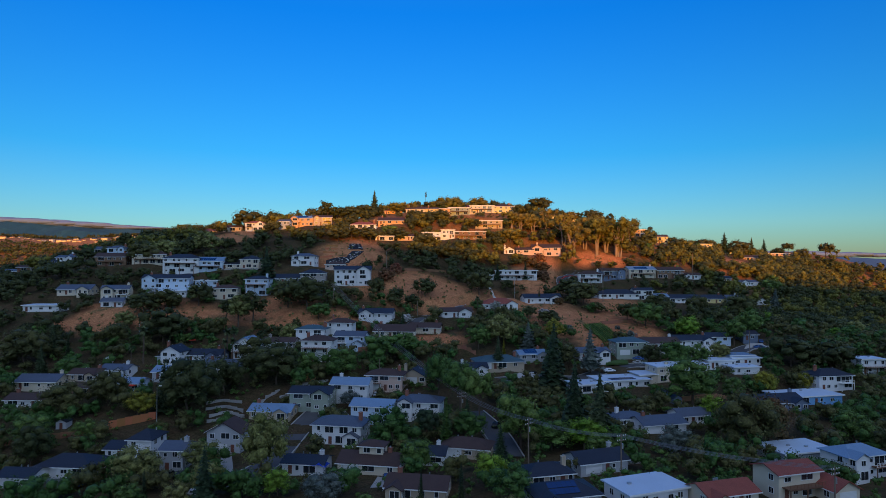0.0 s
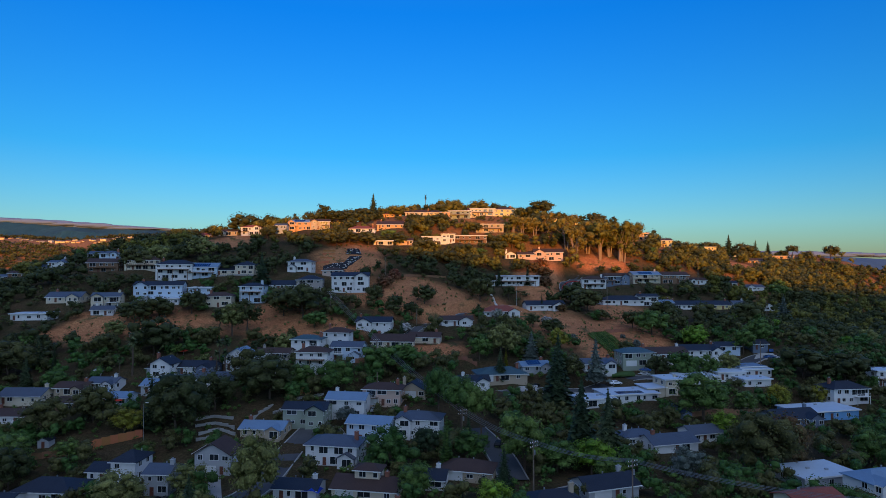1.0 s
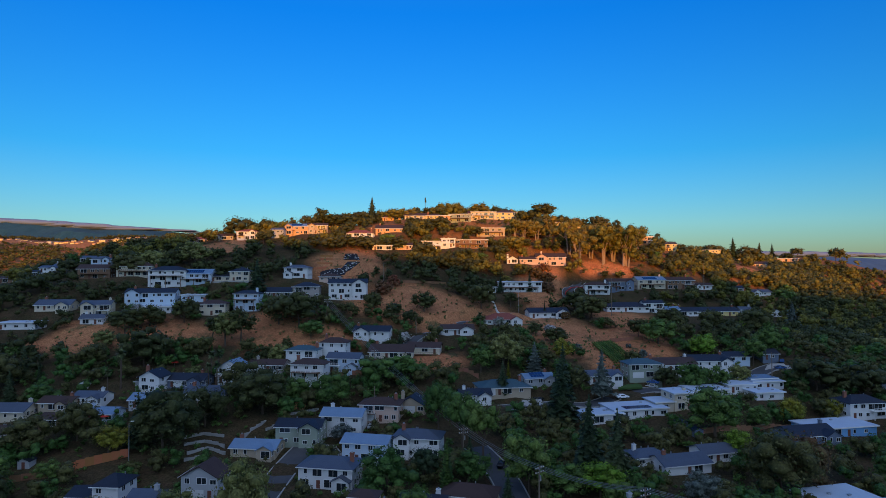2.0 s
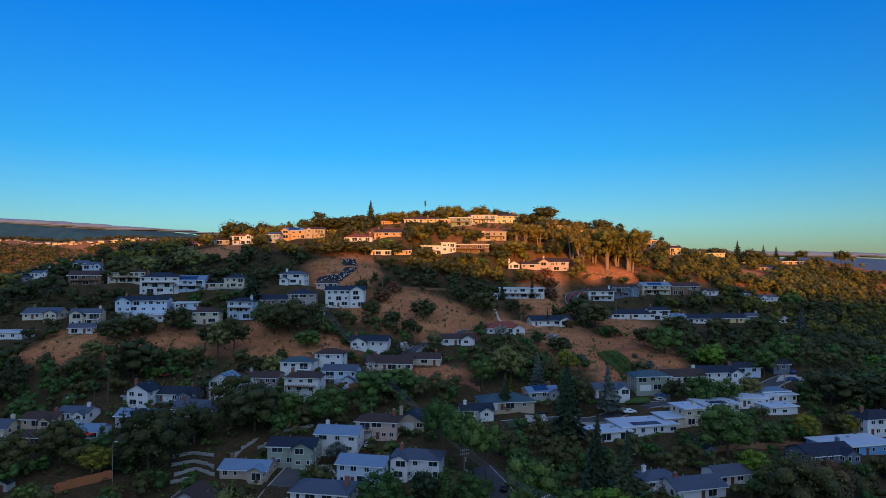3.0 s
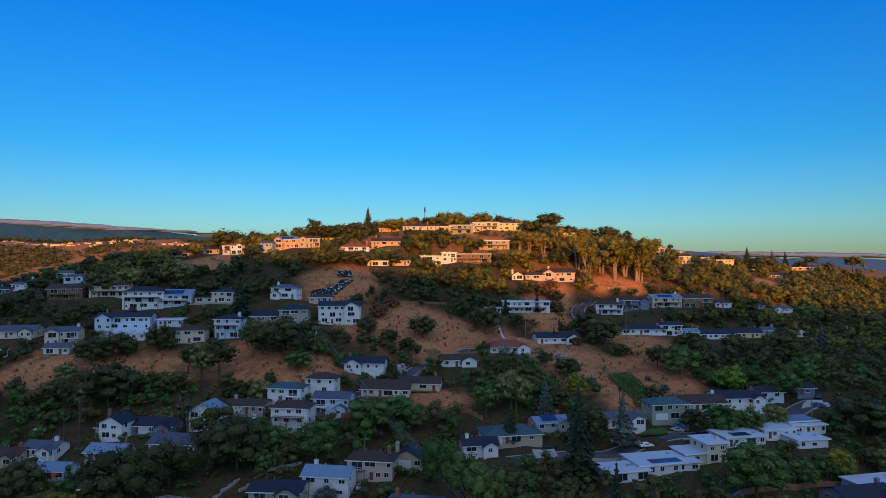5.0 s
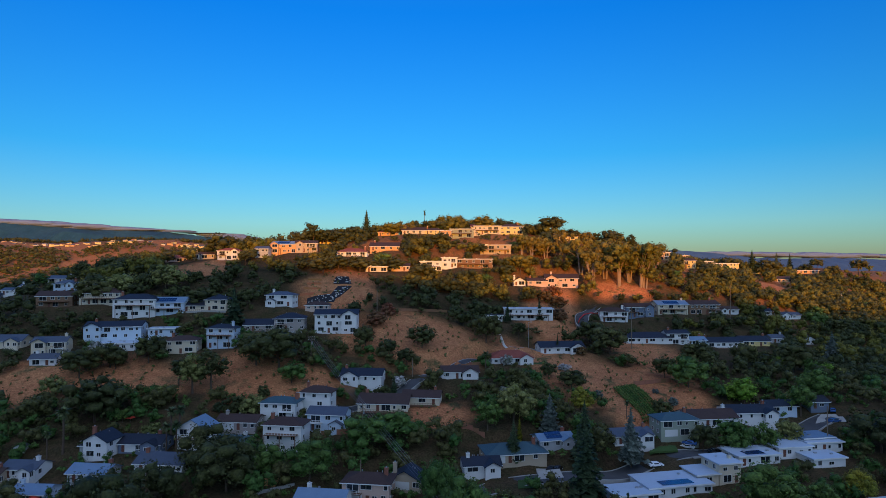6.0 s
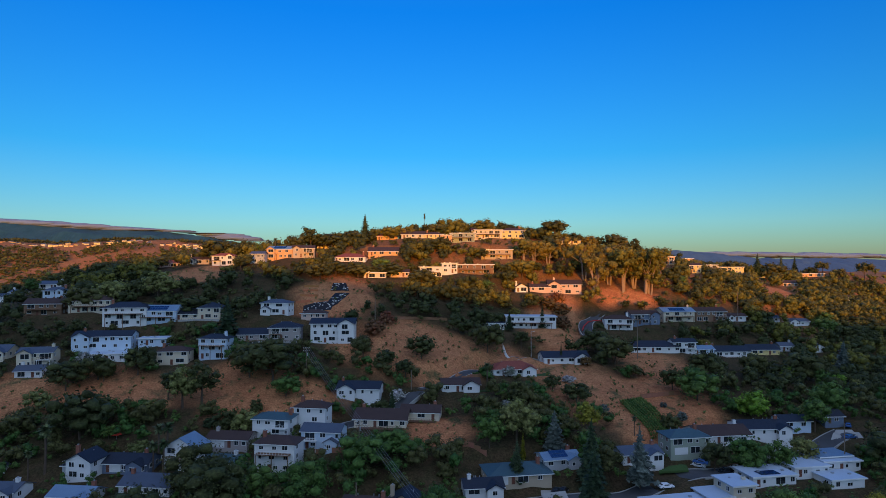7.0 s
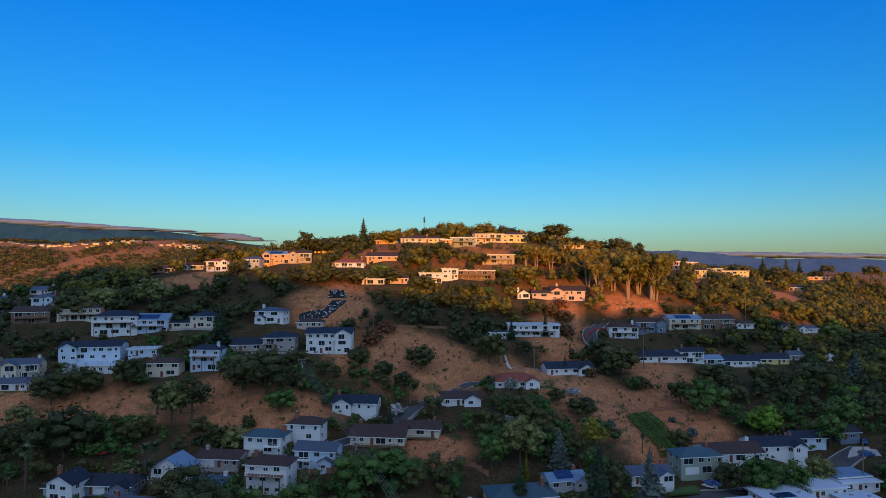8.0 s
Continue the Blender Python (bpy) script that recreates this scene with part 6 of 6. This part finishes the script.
# parked cars
for spot, turn, colour in (((-68.1, 153.3), 80, "black"), ((-65.4, 153.3), 80, "black"), ((-88.1, 149.4), 70, "blue"), ((-56.9, 141.8), 10, "white"), ((-13.1, 146.7), 100, "blue"), ((16.2, 183.6), 70, "black"), ((37.8, 158.1), 20, "black"), ((101.3, 259.6), 20, "black"), ((104.3, 259.6), 20, "blue"), ((79.7, 249.5), 150, "white"), ((78.8, 245.5), 150, "blue"), ((87.2, 246.1), 10, "black"), ((90.7, 247.1), 10, "silver"), ((137.9, 265.6), 15, "blue"), ((144.7, 277.1), 60, "blue"), ((-45.5, 259.7), 85, "black"), ((-21.5, 281.1), 10, "white"), ((32.2, 231.4), 60, "black"), ((34.3, 231.9), 60, "black"), ((25.9, 221.4), 10, "black"), ((63.5, 232.4), 10, "white"), ((86.5, 245.3), 10, "black"), ((90.8, 246.8), 10, "silver"), ((103.1, 260.8), 10, "blue"), ((137.8, 265.8), 20, "blue"), ((-22.0, 208.5), 80, "silver")):
    car(spot, turn, colour)

# fences and walls
fence([(-125.8, 174.9), (-113.6, 178.3), (-101.1, 181.8)], 1.8, FENCE, "weathered brown board fence along a garden")
fence([(-101.9, 183.3), (-94.9, 188.3), (-89.2, 191.2)], 2.4, FENCE_NEW, "new orange-brown redwood board fence on a bank")
fence([(78.3, 207.5), (91.2, 211.0), (103.8, 216.0), (116.5, 219.5)], 1.8, FENCE, "brown board fence behind the gardens")
fence([(-25.1, 344.7), (-12.6, 347.8), (2.2, 351.8)], 1.3, FENCE, "grey-brown fence along the hillside road")
fence([(75.6, 291.9), (83.3, 294.4), (92.3, 297.4)], 1.6, FENCE, "grey board fence above the vineyard")
fence([(1.3, 249.4), (8.1, 250.9), (13.8, 247.9)], 1.6, FENCE, "dark board fence round a bare garden plot")
fence([(-40.1, 246.3), (-32.3, 244.8), (-25.9, 245.8)], 1.8, FENCE, "dark red-brown fence below a house")
fence([(0.4, 297.1), (12.1, 297.1), (19.2, 300.7)], 1.4, FENCE, "dark board fence beside a lawn")
for pts in ([(-70.1, 367.4), (-63.1, 368.4)], [(-69.6, 362.9), (-62.4, 364.0)], [(-70.0, 358.0), (-61.6, 359.0)], [(-70.9, 353.0), (-63.5, 354.0)]):
    fence(pts, 0.9, FENCE_NEW, "reddish timber retaining wall terracing a bare slope", "retaining_wall")
for pts in ([(-77.3, 200.7), (-72.5, 203.2), (-66.0, 202.2)], [(-75.8, 196.7), (-70.5, 199.2), (-64.0, 197.2)], [(-72.8, 191.7), (-68.4, 195.2), (-62.2, 192.7)], [(-72.2, 188.2), (-67.0, 190.2)], [(-63.0, 199.7), (-58.0, 208.1), (-56.2, 212.1)], [(-86.2, 313.3), (-72.7, 313.8), (-60.5, 315.3)], [(-118.0, 330.6), (-99.5, 330.1)], [(-54.9, 207.5), (-49.2, 215.9), (-41.0, 220.4)]):
    fence(pts, 0.8, CONCRETE, "pale concrete garden retaining wall", "retaining_wall")

# black sheeting weighted with sandbags on the terraced cut
for corners in ([(-66.6, 348.1), (-53.4, 350.1), (-52.2, 355.1), (-67.0, 352.0)], [(-56.9, 349.1), (-50.9, 353.6), (-46.8, 364.5), (-53.8, 363.5)], [(-56.5, 366.0), (-47.5, 367.5), (-50.2, 374.9), (-56.7, 373.4)]):
    sheet = patch(corners, BLACK_SHEET, "ground_sheet", "black plastic sheeting weighted with pale sandbags", "ground sheet", 0.25, "")
    (ax, ay), (bx, by), (cx, cy), (dx, dy) = corners
    for k in range(26):
        u, v = rng.random(), rng.random()
        x = (ax * (1 - u) + bx * u) * (1 - v) + (dx * (1 - u) + cx * u) * v
        y = (ay * (1 - u) + by * u) * (1 - v) + (dy * (1 - u) + cy * u) * v
        share("sandbag", cached(("sandbag",), lambda: boxes((-0.3, 0.3, -0.2, 0.2, -0.05, 0.22))), SANDBAG, sheet, "", pose(x, y, ground_level(x, y) + 0.28, 0, 0, rng.uniform(0, 180)))

# drives, yards and lawns
for corners in ([(-39.1, 193.5), (-28.3, 193.0), (-31.6, 199.0), (-38.6, 199.5)], [(100.8, 257.1), (108.0, 255.6), (108.9, 263.1), (104.0, 263.0)], [(131.0, 265.1), (142.3, 265.6), (145.1, 272.1), (136.8, 271.6)], [(-71.5, 242.3), (-64.2, 242.3), (-66.9, 247.2), (-71.9, 247.2)], [(-48.4, 252.7), (-41.9, 254.2), (-44.9, 259.7), (-49.1, 258.7)], [(27.1, 220.4), (35.3, 222.4), (33.5, 232.9), (27.9, 231.9)], [(-16.5, 141.2), (-8.7, 140.2), (-10.5, 148.2), (-15.6, 148.7)], [(-55.0, 150.8), (-50.7, 150.3), (-57.1, 166.8), (-60.2, 166.8)]):
    patch(corners, CONCRETE, "driveway", "pale concrete driveway leading to a garage", "driveway")
for corners in ([(92.4, 255.5), (101.8, 257.6), (101.1, 259.6), (93.9, 258.0)], [(92.4, 250.1), (103.6, 253.6), (103.0, 255.6), (94.4, 254.1)], [(64.2, 240.0), (73.6, 241.6), (74.3, 247.0), (67.1, 245.5)], [(20.7, 216.9), (35.0, 220.9), (34.0, 225.4), (21.3, 222.4)], [(13.6, 285.7), (19.8, 287.2), (19.0, 290.7), (14.2, 289.2)], [(34.2, 302.7), (44.5, 305.7), (44.2, 310.2), (35.9, 307.2)]):
    patch(corners, LAWN, "lawn", "mown green garden lawn", "lawn")

# vineyard on the slope
vines = new("vineyard")
tagged(vines, "small green vineyard in rows on a dry slope", "vineyard")
va, vb, vc, vd = (Vector((*p, 0)) for p in ((65.7, 285.9), (75.7, 290.4), (79.9, 266.5), (69.7, 263.0)))
for i in range(9):
    k = (i + 0.5) / 9
    a, b = va.lerp(vb, k), vd.lerp(vc, k)
    blobs = []
    for j in range(24):
        p = a.lerp(b, j / 23)
        blobs.append((p.x, p.y, ground_level(p.x, p.y) + 0.75, 0.62, 0.7))
    v, f, k = foliage(i + 40, blobs, 24, 0.2)
    share("vine_row", mesh_from("vine_row", v, f, k), LEAF["green"], vines)


def parasol(spot, material, words):
    x, y = spot
    z = ground_level(x, y)
    root = new("parasol")
    root.matrix_world = pose(x, y, z)
    tagged(root, words, "parasol", "garden parasols")
    bm = bmesh.new()
    tube(bm, (0, 0, -0.2), (0, 0, 2.6), 0.04, 0.04, 6)
    part("pole", bm, METAL, root)
    bm = bmesh.new()
    bmesh.ops.create_cone(bm, cap_ends=False, segments=8, radius1=1.7, radius2=0.05, depth=0.7, matrix=Matrix.Translation((0, 0, 2.4)))
    bmesh.ops.solidify(bm, geom=bm.faces[:], thickness=0.03)
    part("canopy", bm, material, root)


parasol((-103.3, 252.7), REDCLOTH, "open red garden parasol over a terrace table")
parasol((-107.0, 211.5), REDCLOTH, "open pinkish red parasol on a deck")


def garden_shed(spot, turn, wall, roof, w=3.2):
    x, y = spot
    root = new("garden_shed")
    root.matrix_world = pose(x, y, ground_level(x, y), 0, 0, turn)
    tagged(root, f"small {WALL_WORDS[wall]} garden shed with {ROOF_WORDS[roof]} roof", "shed", "garden sheds")
    body = part("wall", wall_mesh("front", w, 3.0, 2.2, 0.8, 1.0), WALLS[wall], root)
    part("roof", roof_mesh("front", w, 3.0, 2.22, 0.8, 0.25, 0.1), ROOFS[roof], body)
    share("door", cached(("shed_door",), lambda: boxes((-0.45, 0.45, -0.04, 0.02, 0, 1.9))), DOORM, body)


for spot, turn, wall, roof in (((-114.7, 184.8), 0, "grey", "dark"), ((-128.6, 236.1), 10, "white", "grey"), ((77.0, 211.5), 20, "slate", "dark"), ((-47.6, 219.4), -5, "orange", "red"), ((79.1, 205.5), 15, "slate", "dark")):
    garden_shed(spot, turn, wall, roof)

# blue tarpaulin canopy in a garden
tx, ty = (-30.4, 152.2)
tarp = new("tarpaulin_canopy")
tarp.matrix_world = pose(tx, ty, ground_level(tx, ty), 0, 0, -10)
tagged(tarp, "bright blue tarpaulin canopy beside a house", "canopy")
bm = bmesh.new()
top = [[bm.verts.new((-2.2 + 4.4 * i / 6, -1.6 + 3.2 * j / 4, 2.3 + 0.5 * (1 - abs(i / 3 - 1)) + 0.12 * math.sin(i * 2 + j))) for i in range(7)] for j in range(5)]
for a, b in zip(top, top[1:]):
    for i in range(6):
        bm.faces.new((a[i], a[i + 1], b[i + 1], b[i]))
bmesh.ops.solidify(bm, geom=bm.faces[:], thickness=0.04)
part("cloth", bm, TARP, tarp)
for u in (-2.1, 2.1):
    for v in (-1.5, 1.5):
        part("post", boxes((u - 0.04, u + 0.04, v - 0.04, v + 0.04, -0.2, 2.32)), METAL, tarp)

# red-painted kerb on the bend of the upper road
kerb = [(70.0, 364.5), (71.6, 369.0), (75.2, 374.5), (79.5, 378.0), (84.3, 381.0)]
bm = bmesh.new()
sweep(bm, [(ax, ay, ground_level(ax, ay) + 0.7) for ax, ay in kerb], 0.3, 6)
me = bpy.data.meshes.new("kerb")
bm.to_mesh(me)
bm.free()
me.materials.append(REDKERB)
tagged(new("kerb", me), "red-painted kerb on the bend of the road", "kerb", kind="structure")

# steps up the bare slope
stairs = new("garden_steps")
tagged(stairs, "pale timber steps climbing a bare slope", "steps")
sa, sb = Vector((*(28.7, 324.6), 0)), Vector((*(26.3, 339.0), 0))
for i in range(26):
    p = sa.lerp(sb, i / 25)
    share("step", cached(("step",), lambda: boxes((-0.6, 0.6, -0.2, 0.2, -0.3, 0.12))), SANDBAG, stairs, "", pose(p.x, p.y, ground_level(p.x, p.y), 0, 0, 12))
